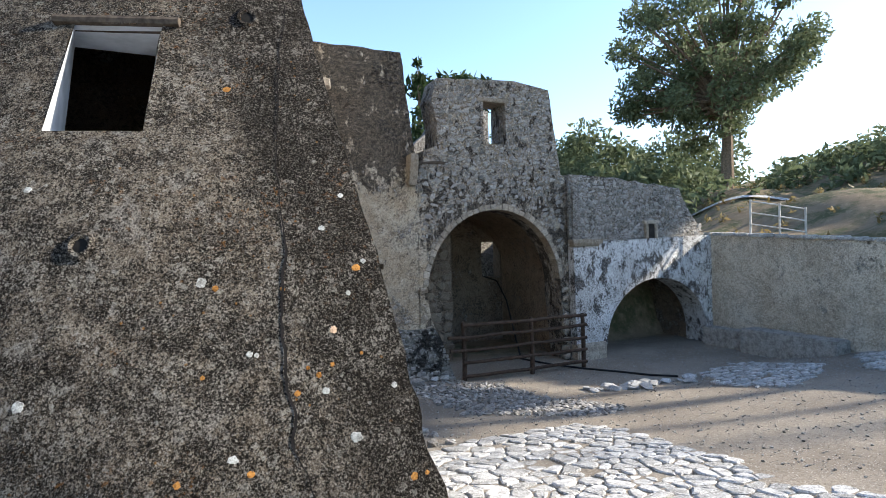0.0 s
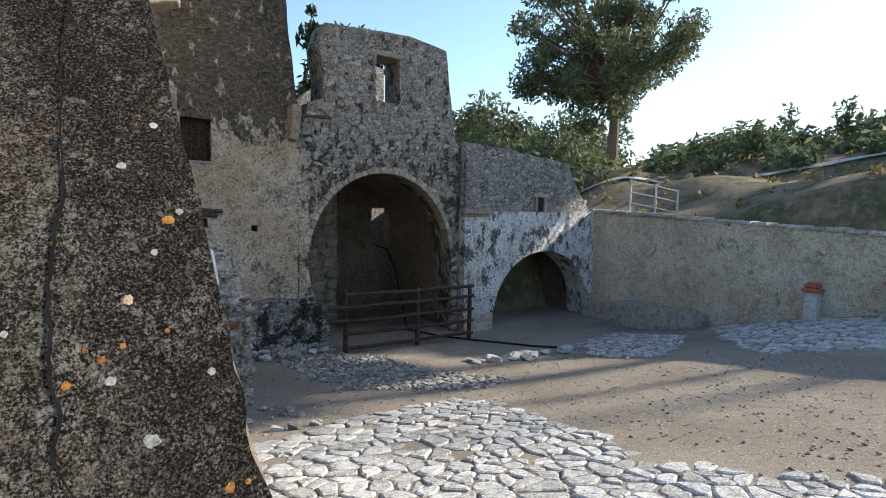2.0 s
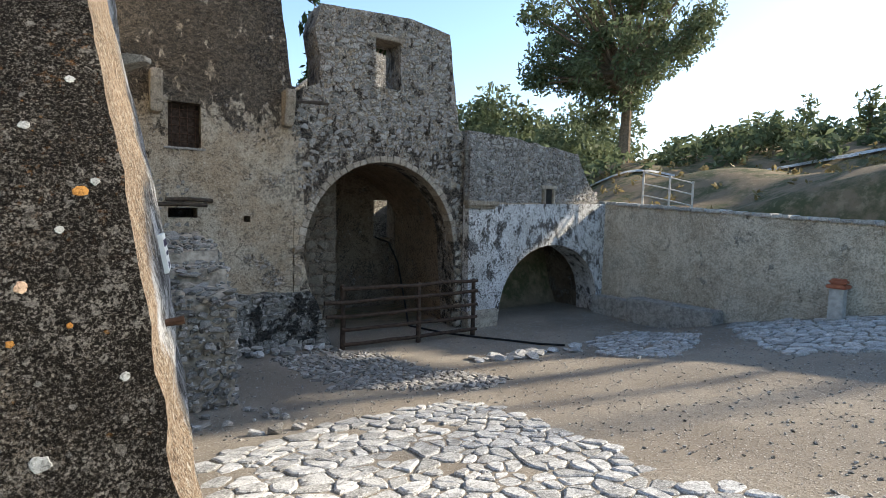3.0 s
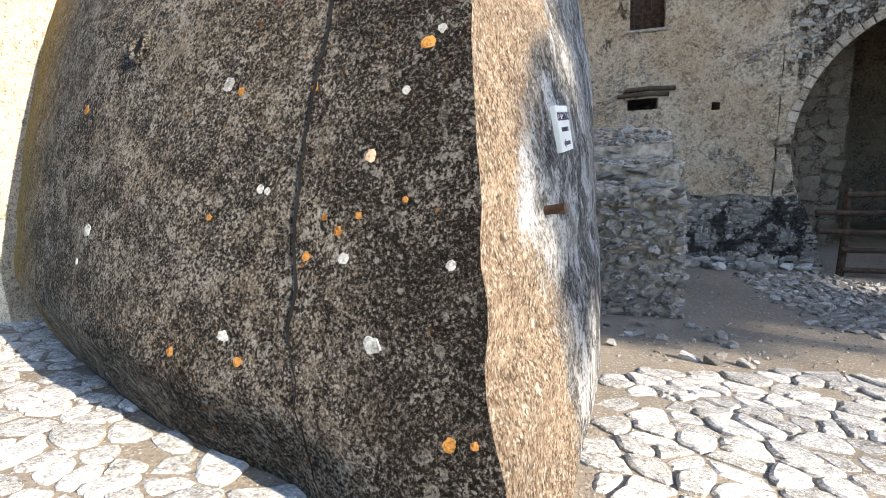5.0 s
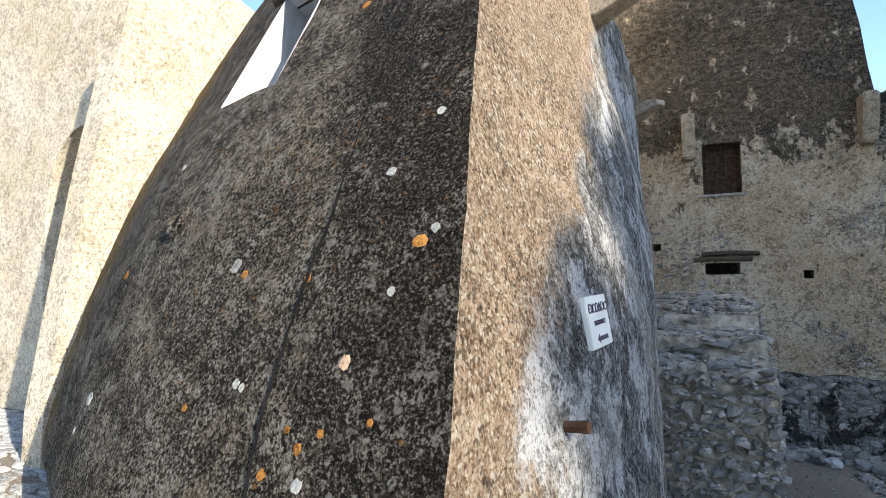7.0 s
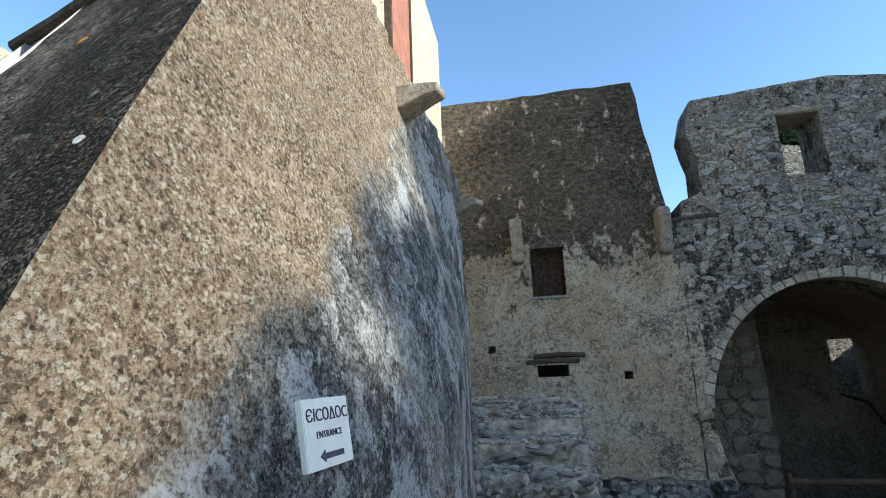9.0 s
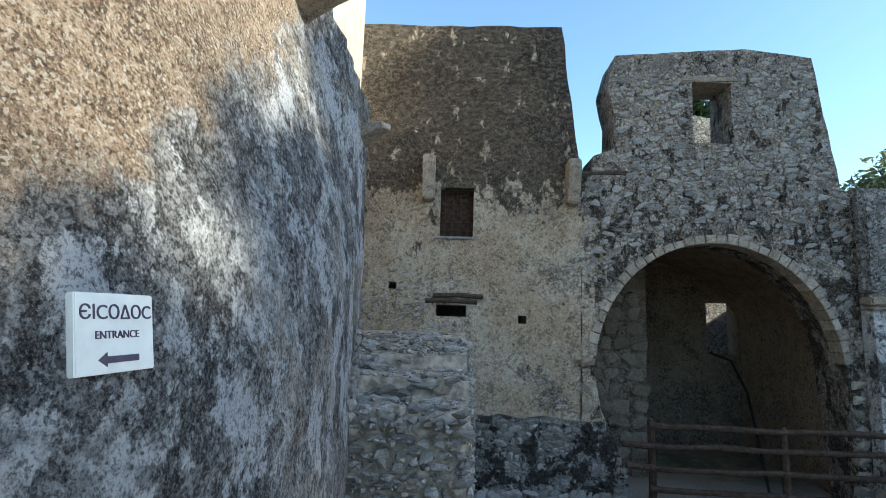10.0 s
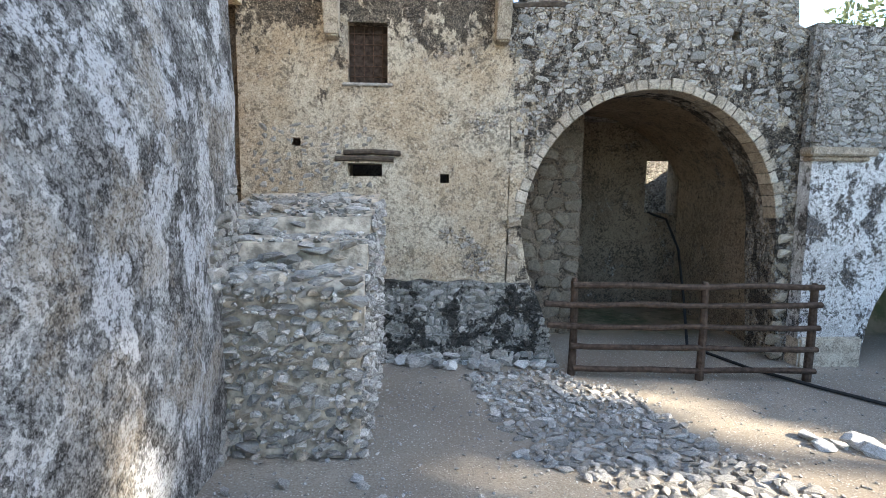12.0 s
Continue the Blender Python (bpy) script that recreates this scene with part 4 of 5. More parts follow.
def spout(base, tip, w):
    """A stone water spout: a tapering trough that juts from the wall."""
    bm = bmesh.new()
    base, tip = Vector(base), Vector(tip)
    d = (tip - base)
    side = d.cross(Vector((0, 0, 1))).normalized()
    up = side.cross(d).normalized()
    rings = []
    for s, k, droop in ((-0.35, 1.1, 0), (0.0, 1.15, 0), (0.35, 0.85, 0.0), (0.8, 0.62, 0.0), (1.0, 0.5, -0.01)):
        c = base + d * s + up * droop
        prof = [(-1, -1.0 * (1.5 - s)), (1, -1.0 * (1.5 - s)), (1, 0.5), (0.55, 0.5), (0.45, 0.15), (-0.45, 0.15), (-0.55, 0.5), (-1, 0.5)]
        rings.append([bm.verts.new(c + side * a * w * k + up * b * w * k) for a, b in prof])
    for r0, r1 in zip(rings, rings[1:]):
        for i in range(8):
            bm.faces.new((r0[i], r0[(i + 1) % 8], r1[(i + 1) % 8], r1[i]))
    bm.faces.new(rings[0])
    bm.faces.new(rings[-1][::-1])
    bmesh.ops.bevel(bm, geom=list(bm.edges), offset=0.012, segments=1, affect="EDGES")
    return tagged(part("water_spout", bm, M_TAN), "weathered stone water spout jutting from the wall", "spout", "water spouts")


spout((1.04, 7.3, 3.72), (1.73, 7.12, 3.72), 0.19)
spout((1.35, 9.15, 3.12), (1.88, 8.78, 3.14), 0.15)

# sign plate
def letters(text, size, place, parent, align="CENTER"):
    cu = bpy.data.curves.new("lettering", "FONT")
    cu.body, cu.size, cu.extrude, cu.align_x = text, size, 0.0015, align
    tmp = bpy.data.objects.new("lettering", cu)
    scene.collection.objects.link(tmp)
    bpy.context.view_layer.update()
    me = bpy.data.meshes.new_from_object(tmp.evaluated_get(bpy.context.evaluated_depsgraph_get()))
    bpy.data.objects.remove(tmp)
    me.materials.clear()
    me.materials.append(M_LETTER)
    ob = new("lettering", me)
    ob.parent = parent
    ob.matrix_local = place
    return ob


def on_side(y, z, out=0.0):
    """A place on the side face, its outward normal, and the level direction along it."""
    cx, cy = corner(z)
    k = (y - cy) / (9.25 - cy)
    p = side_point(k, z, 0.0)
    along = (side_point(k + 0.02, z, 0.0) - p).normalized()
    n = along.cross(side_point(k, z + 0.05, 0.0) - p).normalized()
    return p + n * out, n, along


sign = empty("entrance_sign")
sign_c, sign_n, sign_u = on_side(4.80, 0.905, 0.04)
sign.matrix_world = Matrix.Translation(sign_c) @ Matrix((sign_u, sign_n.cross(sign_u), sign_n)).transposed().to_4x4()
tagged(sign, "white stone entrance plate with dark letters and arrow", "sign")
bm = bmesh.new()
box(bm, -0.165, 0.165, -0.13, 0.13, -0.035, 0.0, 0.004)
plate = part("plate", bm, M_SIGN, sign)
letters("\u0404\u0399C\u039f\u0394\u039fC", 0.066, pose(0, 0.045, 0.0025), sign)
letters("ENTRANCE", 0.036, pose(0, -0.018, 0.0025), sign)
bm = bmesh.new()
pts = [(-0.08, -0.085), (-0.045, -0.062), (-0.045, -0.075), (0.09, -0.075), (0.09, -0.097), (-0.045, -0.097), (-0.045, -0.108)]
lo, hi = [bm.verts.new((x, y, 0.0005)) for x, y in pts], [bm.verts.new((x, y, 0.003)) for x, y in pts]
bm.faces.new(hi)
for i in range(7):
    bm.faces.new((lo[i], lo[(i + 1) % 7], hi[(i + 1) % 7], hi[i]))
part("arrow", bm, M_LETTER, sign, "dark arrow pointing left")
# iron peg
bm = bmesh.new()
peg, peg_n, _ = on_side(4.23, 0.53)
tube(bm, [peg - peg_n * 0.05, peg + peg_n * 0.05, peg + peg_n * 0.11], [0.022, 0.024, 0.027], 8)
tagged(part("iron_peg", bm, M_IRON), "short rusty pipe end sticking out of the wall", "pipe")

# door leaf of the upper storey
door = tagged(empty("upper_door", (1.03, 8.32, 5.24)), "tall faded red-brown door shutter in the upper wall", "door")
bm = bmesh.new()
box(bm, 0.0, 0.03, -0.48, 0.48, -0.95, 0.95, 0.006)
part("leaf", bm, M_DOOR, door)
bm = bmesh.new()
for y0, y1, z0, z1 in ((-0.55, -0.48, -1.0, 1.0), (0.48, 0.55, -1.0, 1.0), (-0.55, 0.55, 0.95, 1.03)):
    box(bm, -0.03, 0.05, y0, y1, z0, z1, 0.006)
part("frame", bm, M_DARKWOOD, door, "dark weathered door frame")

# ---- details of the tower and arch ----


def corbel(x, z):
    root = tagged(empty("corbel", (x, FY, z)), "eroded stone corbel block under the tower's overhang", "corbel", "corbels")
    bm = bmesh.new()
    prof = [(0.0, 0.36), (-0.34, 0.36), (-0.36, 0.2), (-0.26, -0.12), (-0.2, -0.36), (0.0, -0.38)]
    a, b = [bm.verts.new((-0.1, y, zz)) for y, zz in prof], [bm.verts.new((0.1, y, zz)) for y, zz in prof]
    bm.faces.new(a)
    bm.faces.new(b[::-1])
    for i in range(6):
        bm.faces.new((a[i], a[(i + 1) % 6], b[(i + 1) % 6], b[i]))
    bmesh.ops.bevel(bm, geom=list(bm.edges), offset=0.025, segments=2, affect="EDGES")
    part("block", bm, M_TAN, root)
    return root


corbel(2.24, 3.25)
corbel(4.62, 3.24)

win = tagged(empty("barred_window", (2.72, FY, 2.715)), "small dark window with rusty iron bars and pale plaster edges", "window")
for i in range(4):
    bm = bmesh.new()
    tube(bm, [(-0.2 + 0.135 * i, 0.16, -0.43), (-0.2 + 0.135 * i, 0.16, 0.43)], 0.008, 6)
    part("bar", bm, M_IRON, win)
for i in range(5):
    bm = bmesh.new()
    tube(bm, [(-0.3, 0.165, -0.3 + 0.15 * i), (0.3, 0.165, -0.3 + 0.15 * i)], 0.007, 6)
    part("crossbar", bm, M_IRON, win)
bm = bmesh.new()
box(bm, -0.36, 0.36, -0.035, 0.12, -0.46, -0.415, 0.012)
part("sill", bm, M_STONE, win, "rough stone sill")
# dark panel added in place of the open window's unlit inside
bm = bmesh.new()
box(bm, -0.30, 0.30, 0.2, 0.24, -0.43, 0.43)
part("shutter", bm, M_WOOD, win, "dark panel behind the bars in place of the opening's shade")

niche = tagged(empty("wall_niche", (2.67, FY, 1.18)), "old timber lintel over a walled-up opening", "lintel")
for k, (x0, x1, z) in enumerate(((-0.42, 0.42, 0.05), (-0.3, 0.52, 0.14))):
    bm = bmesh.new()
    tube(bm, [(x0, -0.02, z), ((x0 + x1) / 2, -0.035, z + 0.015), (x1, -0.02, z - 0.005)], 0.04, 7)
    part("beam", bm, M_DARKWOOD, niche)

bm = bmesh.new()
tube(bm, [(4.8, FY + 0.05, 3.43), (5.4, FY + 0.02, 3.47), (6.0, FY + 0.1, 3.46)], 0.05, 7)
tagged(part("roof_beam", bm, M_DARKWOOD), "broken dark roof beam lying on the wall top", "beam")
bm = bmesh.new()
box(bm, 6.5, 7.45, FY - 0.02, FY + 0.5, 5.1, 5.2, 0.02)
tagged(part("window_lintel", bm, M_TAN), "worn stone lintel over the ruined window", "lintel")
bw = slab([(6.05, 2.3), (8.9, 2.3), (8.9, 5.9), (7.6, 6.1), (7.0, 5.7), (6.6, 5.0), (6.3, 4.75), (6.05, 4.5)], [], lambda u, v, d: (u, 15.2 + d, v), 0.4)
tagged(part("wall_upper_back", bw, M_ARCHW), "broken back wall of the ruined upper room", "wall", kind="structure")

bm = bmesh.new()
tube(bm, [(0.5, 10.9, 2.95), (0.8, 10.7, 2.9), (1.12, 10.55, 2.85)], [0.07, 0.06, 0.05], 7)
tagged(part("beam_stub", bm, M_DARKWOOD), "broken dark beam stub in the shaded recess", "beam", "beam stubs")
bm = bmesh.new()
tube(bm, [(0.5, 10.6, 2.25), (0.8, 10.5, 2.2), (1.05, 10.4, 2.1)], [0.06, 0.06, 0.05], 7)
tagged(part("beam_stub", bm, M_DARKWOOD), "broken dark beam stub in the shaded recess", "beam", "beam stubs")

# dressed stones of the great arch
arch_ring = tagged(empty("arch_ring"), "ring of rough dressed voussoirs round the great arch", "arch")
n = 34
for i in range(n):
    a0, a1 = (radians(174 - 168 * (i + k) / n) for k in (0.04, 0.96))
    out = rng.uniform(0.11, 0.18)
    bm = bmesh.new()
    ring = []
    for y in (FY - 0.004 - rng.uniform(0, 0.012), FY + 0.3):
        ring.append([bm.verts.new((7.0 + (1.985 + e) * math.cos(a), y, 0.2 + (2.115 + e) * math.sin(a))) for a, e in ((a0, 0), (a1, 0), (a1, out), (a0, out))])
    bm.faces.new(ring[0])
    for k in range(4):
        bm.faces.new((ring[0][k], ring[0][(k + 1) % 4], ring[1][(k + 1) % 4], ring[1][k]))
    bmesh.ops.bevel(bm, geom=[e for e in bm.edges if all(v in ring[0] for v in e.verts)], offset=0.012, segments=1, affect="EDGES")
    part("voussoir", bm, M_TAN, arch_ring)
for z0, x in ((-0.1, 4.9), (-0.35, 4.94), (-0.6, 5.0)):
    stone(arch_ring, (x, FY + 0.04, z0), (0.32, 0.2, 0.24), M_TAN, "voussoir", (0, 0, 0))
for i in range(9):
    stone(arch_ring, (9.17, FY + 0.05, 0.1 - 0.23 * i), (rng.uniform(0.22, 0.34), 0.22, 0.2), M_TAN, "voussoir", (0, 0, 0))
stone(arch_ring, (4.88, FY - 0.02, 0.32), (0.26, 0.2, 0.2), M_TAN, "voussoir", (0, 0, 0))

# black lichened plinth
plinth = tagged(empty("plinth"), "rubble plinth blackened with lichen along the tower's foot", "plinth", kind="structure")
core = slab(ragged([(2.85, -2.2), (5.68, -2.2), (5.54, -1.7), (5.32, -1.0), (5.1, -0.58), (2.85, -0.54)], 0.2, 0.03, 4, (0,)), [], lambda u, v, d: (u, FY - 0.14 + 0.08 * (v + 0.5) + d, v), 0.3)
part("core", core, M_BASE, plinth)
for x, z, w, h in packed(2.88, 5.6, -1.98, -0.56, 0.155, 0.098, 12, lambda x, z: x < 5.14 - 0.29 * (z + 0.6) and -z > 0.58)[:298]:
    k = 1.25 if z < -1.6 else 1.0
    stone(plinth, (x, FY - 0.14 + 0.08 * (z + 0.5), z), (w * k, rng.uniform(0.07, 0.14), h * k), M_STONE if z < -1.62 else M_BASE)

# ruined stair of rubble
stair = tagged(empty("ruined_stair"), "crumbling rubble stair of loose grey stones and mortar", "stair")
STEP = [(8.55, -2.15), (8.55, -0.15), (8.75, 0.0), (9.15, 0.05), (9.2, 0.26), (9.65, 0.32), (9.72, 0.5), (10.4, 0.62), (11.65, 0.7), (11.65, -2.15)]
bm = slab(ragged(STEP, 0.16, 0.03, 6, (9,)), [], lambda u, v, d: (1.2 + d, u, v), 1.70)
bmesh.ops.triangulate(bm, faces=[f for f in bm.faces if len(f.verts) > 4])
bmesh.ops.subdivide_edges(bm, edges=[e for e in bm.edges if e.calc_length() > 0.5], cuts=5, use_grid_fill=True)
for v in bm.verts:
    v.co += Vector((noise.noise(v.co * 2.3), noise.noise(v.co * 2.3 + Vector((9, 0, 0))), noise.noise(v.co * 2.3 + Vector((0, 9, 0))))) * 0.05
part("core", bm, M_MORTAR, stair, "crumbling tan mortar core")


def stair_top(y):
    for (y0, z0), (y1, z1) in zip(STEP, STEP[1:]):
        if y0 <= y < y1:
            return z0 + (z1 - z0) * (y - y0) / (y1 - y0)
    return 0.6


def stair_stone(place, s, k=1.0):
    stone(stair, place, (0.19 * s * rng.uniform(0.7, 1.5), 0.15 * s, 0.10 * s * rng.uniform(0.6, 1.4) * k), M_STONE if rng.random() < 0.8 else M_TAN)


for x, z, w, h in packed(1.25, 2.9, -1.75, 0.0, 0.17, 0.105, 31)[:210]:
    stone(stair, (x, 8.555 + rng.uniform(-0.05, 0.04) + 0.02 * z, z), (w * 0.95, rng.uniform(0.1, 0.2), h * 0.9), M_STONE if rng.random() < 0.85 else M_TAN)
for i in range(85):
    y = rng.uniform(8.7, 11.4) if i % 2 else rng.choice((9.17, 9.68, 9.0, 10.0)) + rng.uniform(-0.06, 0.06)
    stair_stone((rng.uniform(1.3, 2.75), y, stair_top(y) + rng.uniform(-0.02, 0.04)), rng.choice((0.8, 1.0, 1.4)))
bits = [((2.91 + rng.uniform(-0.03, 0.03), y, z), (0.1, w, h)) for y, z, w, h in packed(8.6, 11.4, -1.8, 0.6, 0.16, 0.1, 32, lambda y, z: z < stair_top(y))]
for i in range(700):
    y = rng.uniform(8.6, 11.3)
    k = 0.03 + 0.05 * rng.random() ** 2
    if i % 2:
        bits.append(((rng.uniform(1.2, 2.9), 8.5 + rng.uniform(-0.05, 0.02), rng.uniform(-1.75, 0.0)), (k * 1.5, k, k * 0.8)))
    else:
        bits.append(((rng.uniform(1.25, 2.85), y, stair_top(y) + 0.02), (k * 1.5, k, k * 0.8)))
rubble = joined_stones("loose_rubble", bits, M_STONE, "", "")
rubble.parent = stair
# bare stones at the far end and foot of the battered side
for y, z, w, h in packed(5.6, 9.2, -1.6, 1.3, 0.16, 0.11, 41, lambda y, z: noise.noise(Vector((y * 0.8, z * 0.8, 5.0))) + 0.55 * (y - 8.3) - 0.4 * (z + 0.3) > 0.12 + (0.5 if y < 7.4 else 0.0))[:260]:
    c, nrm, along = on_side(y, z, 0.01)
    stone(battered, c, (0.08, w, h), M_STONE, "stone", (0, 0, rng.uniform(-0.2, 0.2)))
# stones showing through the rubble walls


def wall_stones(name, label, count, area, y, material, keep, small=1.0):
    root = tagged(empty(name), label, "stonework", kind="structure")
    placed, tries = [], 0
    while len(placed) < count and tries < count * 60:
        tries += 1
        x, z = rng.uniform(area[0], area[1]), rng.uniform(area[2], area[3])
        w, h = rng.uniform(0.09, 0.27) * small, rng.uniform(0.07, 0.155) * small
        if not keep(x, z) or any(abs(x - a) < (w + c) * 0.5 and abs(z - b) < (h + e) * 0.5 for a, b, c, e in placed):
            continue
        placed.append((x, z, w, h))
        stone(root, (x, y, z), (w * 1.12, 0.10, h * 1.12), material)
    return root


def arch_zone(x, z):
    if (x - 7.0) ** 2 + ((z - 0.2) * 0.95) ** 2 < 2.37 ** 2 or z < 0.1:
        return False
    if 6.5 < x < 7.45 and 3.85 < z < 5.25:
        return False
    if z > 3.3 and (x < 5.5 or x > 8.95 - (z - 3.2) * 0.13):
        return False
    return x > 4.9 and z < 5.4


wall_stones("arch_wall_stones", "grey rubble stones set in the arch wall", 290, (4.9, 9.1, 0.3, 5.45), FY + 0.03, M_STONE, arch_zone)
wall_stones("parapet_stones", "rounded grey stones of the parapet wall", 200, (9.3, 14.4, 1.6, 3.25), 11.52, M_STONE, lambda x, z: z < 3.2 - 0.055 * (x - 9) - max(0, x - 13.3) * 0.95)
wall_stones("tower_stones", "bare stones showing through the tower's render", 110, (1.1, 2.75, 0.3, 1.7), FY + 0.03, M_STONE, lambda x, z: not (2.3 < x < 3.0 and 0.9 < z < 1.3), 0.8)

# whitewashed pier: cornice, plinth
bm = bmesh.new()
box(bm, 9.16, 10.2, 11.22, 11.5, 1.37, 1.50, 0.025)
box(bm, 9.22, 10.13, 11.28, 11.5, 1.30, 1.37, 0.02)
tagged(part("pier_cornice", bm, M_TAN), "moulded stone cornice on the whitewashed pier", "cornice", kind="structure")
bm = bmesh.new()
box(bm, 9.3, 10.32, 11.28, 11.6, -2.2, -1.38, 0.03)
tagged(part("pier_base", bm, M_TAN), "squared stone blocks at the foot of the pier", "pier", kind="structure")
bm = bmesh.new()
box(bm, 9.2, 9.5, 11.36, 11.6, 1.5, 3.05, 0.08)
tagged(part("parapet_buttress", bm, M_ARCHW), "tan masonry pilaster rising beside the parapet", "pilaster", kind="structure")
# niche in the parapet wall, its hollow a block painted dark as shade
nb = tagged(empty("parapet_niche", (12.25, 11.5, 1.72)), "small square niche with a stone lintel", "niche")
bm = bmesh.new()
box(bm, -0.16, 0.16, -0.045, 0.1, -0.28, 0.22, 0.01)
part("hollow", bm, plain("niche_shade_colour", (0.03, 0.027, 0.024), 1.0), nb)
for k, (x0, x1, z0, z1) in enumerate(((-0.3, 0.3, 0.2, 0.3), (-0.24, -0.14, -0.28, 0.2), (0.14, 0.24, -0.28, 0.2))):
    bm = bmesh.new()
    box(bm, x0, x1, -0.1, 0.08, z0, z1, 0.02)
    part("jamb" if k else "lintel", bm, M_TAN, nb)

# squared blocks of the cross wall inside the arch
for row in range(13):
    x = 4.75 + (row % 2) * 0.17
    while x < 6.3:
        w = rng.uniform(0.26, 0.46)
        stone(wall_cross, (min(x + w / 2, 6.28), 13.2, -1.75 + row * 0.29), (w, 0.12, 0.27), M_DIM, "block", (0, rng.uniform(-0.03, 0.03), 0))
        x += w + 0.02

# ---- fence across the great arch ----
fence = tagged(empty("log_fence"), "dark log fence with five rails across the arch", "fence")
POSTS = [(5.68, 11.05), (7.47, 10.82), (9.0, 10.72)]
for x, y in POSTS:
    bm = bmesh.new()
    g = ground_z(x, y)
    tube(bm, [(x, y, g - 0.1), (x + 0.01, y, g + 0.6), (x - 0.01, y, g + 1.38), (x - 0.01, y, g + 1.42)], [0.06, 0.055, 0.05, 0.035], 9)
    part("post", bm, M_WOOD, fence)
for h, over in ((1.33, 0.05), (1.06, 0.45), (0.74, 0.4), (0.44, 0.05), (0.12, 0.0)):
    bm = bmesh.new()
    pts = []
    for s in range(13):
        k = s / 12
        x = POSTS[0][0] - over + (POSTS[2][0] + 0.06 - POSTS[0][0] + over) * k
        y = POSTS[0][1] - 0.07 + (POSTS[2][1] - POSTS[0][1]) * k
        pts.append((x, y, ground_z(x, y) + h + 0.03 * noise.noise(Vector((x * 1.3, h * 7, 0))) + 0.05 * k))
    tube(bm, pts, [0.042 + 0.008 * noise.noise(Vector((p[0] * 3, h, 2))) for p in pts], 8)
    part("rail", bm, M_WOOD, fence)
bm = bmesh.new()
pts = [(8.75, 15.5, 0.32), (8.9, 14.9, 0.2), (8.95, 14.4, -0.4), (8.6, 13.4, -1.3)] + [(x, y, ground_z(x, y) + 0.03) for x, y in ((8.1, 12.3), (8.45, 11.2), (8.95, 10.4), (9.4, 9.8), (9.8, 9.2), (10.2, 8.6))]
fine = []
for i in range(len(pts) - 1):
    a, b = Vector(pts[i]), Vector(pts[i + 1])
    fine += [a.lerp(b, s / 5) for s in range(5)]
tube(bm, fine, 0.025, 7)
tagged(part("hose", bm, M_HOSE), "black hose trailing out of the arch over the ground", "hose")

# ---- along the yard wall ----
bm = bmesh.new()
for i in range(46):
    y = -6.5 + 0.4 * i
    z = 1.15 + (0.057 if y > 4.35 else 0.0567) * (y - 4.35)
    box(bm, 14.63 + rng.uniform(-0.03, 0.02), 15.3, y - 0.19, y + 0.19, z - 0.02, z + 0.07 + rng.uniform(-0.015, 0.02), 0.02)
tagged(part("wall_coping", bm, M_PAVE), "pale flat coping stones on the yard wall", "coping", kind="structure")
bm = bmesh.new()
box(bm, 13.95, 14.58, 7.4, 9.9, -2.0, -1.16, 0.03)
box(bm, 14.15, 14.58, 9.9, 11.3, -2.0, -1.3, 0.03)
tagged(part("stone_bench", bm, M_STONE), "low grey stone bench against the yard wall", "bench")
for k, (x, y) in enumerate(((14.2, 4.9), (14.2, 3.45))):
    g = ground_z(x, y)
    post = tagged(empty("path_post", (x, y, g)), "grey concrete post with a rusty red cap beside the wall", "post", "posts by the wall")
    bm = bmesh.new()
    box(bm, -0.13, 0.13, -0.13, 0.13, -0.1, 0.68, 0.02)
    part("shaft", bm, M_POSTC, post)
    bm = bmesh.new()
    box(bm, -0.18, 0.18, -0.18, 0.18, 0.68, 0.76, 0.02)
    box(bm, -0.15, 0.15, -0.15, 0.15, 0.755, 0.88, 0.04)
    part("cap", bm, M_POT, post, "rusty red cap")
# handrail up the slope
rail = tagged(empty("handrail"), "pale rustic handrail climbing the slope behind the wall", "handrail")
RP = [(15.45, 10.55), (16.0, 10.0), (16.6, 9.6)]
RZ = [2.55, 2.4, 2.25]
for (x, y), z in zip(RP, RZ):
    bm = bmesh.new()
    tube(bm, [(x, y, ground_z(x, y) - 0.6 if ground_z(x, y) < z else z - 1.2), (x, y, z + 0.05)], 0.035, 7)
    part("post", bm, M_RAILW, rail)
for h in (0.0, -0.35, -0.7):
    bm = bmesh.new()
    tube(bm, [(x, y, z + h) for (x, y), z in zip(RP, RZ)], 0.024, 7)
    part("rail", bm, M_RAILW, rail)

# ---- neighbouring buttress and arch ----
BUT = [(4.86, -1.2), (4.92, -0.05), (5.14, 1.2), (5.35, 2.3), (5.57, 3.3), (5.92, 5.05), (7.2, 4.95), (9.0, 4.7), (9.0, -1.2)]
bt = slab(BUT, [], lambda u, v, d: (-3.35 - d, u, v), 0.3)
tagged(part("cream_buttress", bt, M_LIT), "sunlit cream plastered buttress with a sloping front", "buttress", kind="structure")
AR = [(-12.0, -1.2), (-6.9, -1.2), (-6.75, 0.2)] + arc(-5.75, 1.9, 0.95, 1.5, 175, 5, 14) + [(-4.7, -1.2), (-4.56, -1.2), (-4.56, 5.4), (-12.0, 6.5)]
ar = slab(AR, [], lambda u, v, d: (u, 6.75 + d, v), 0.9)
tagged(part("cream_arch_wall", ar, M_LIT), "cream plastered wall with a tall arched passage", "wall", kind="structure")

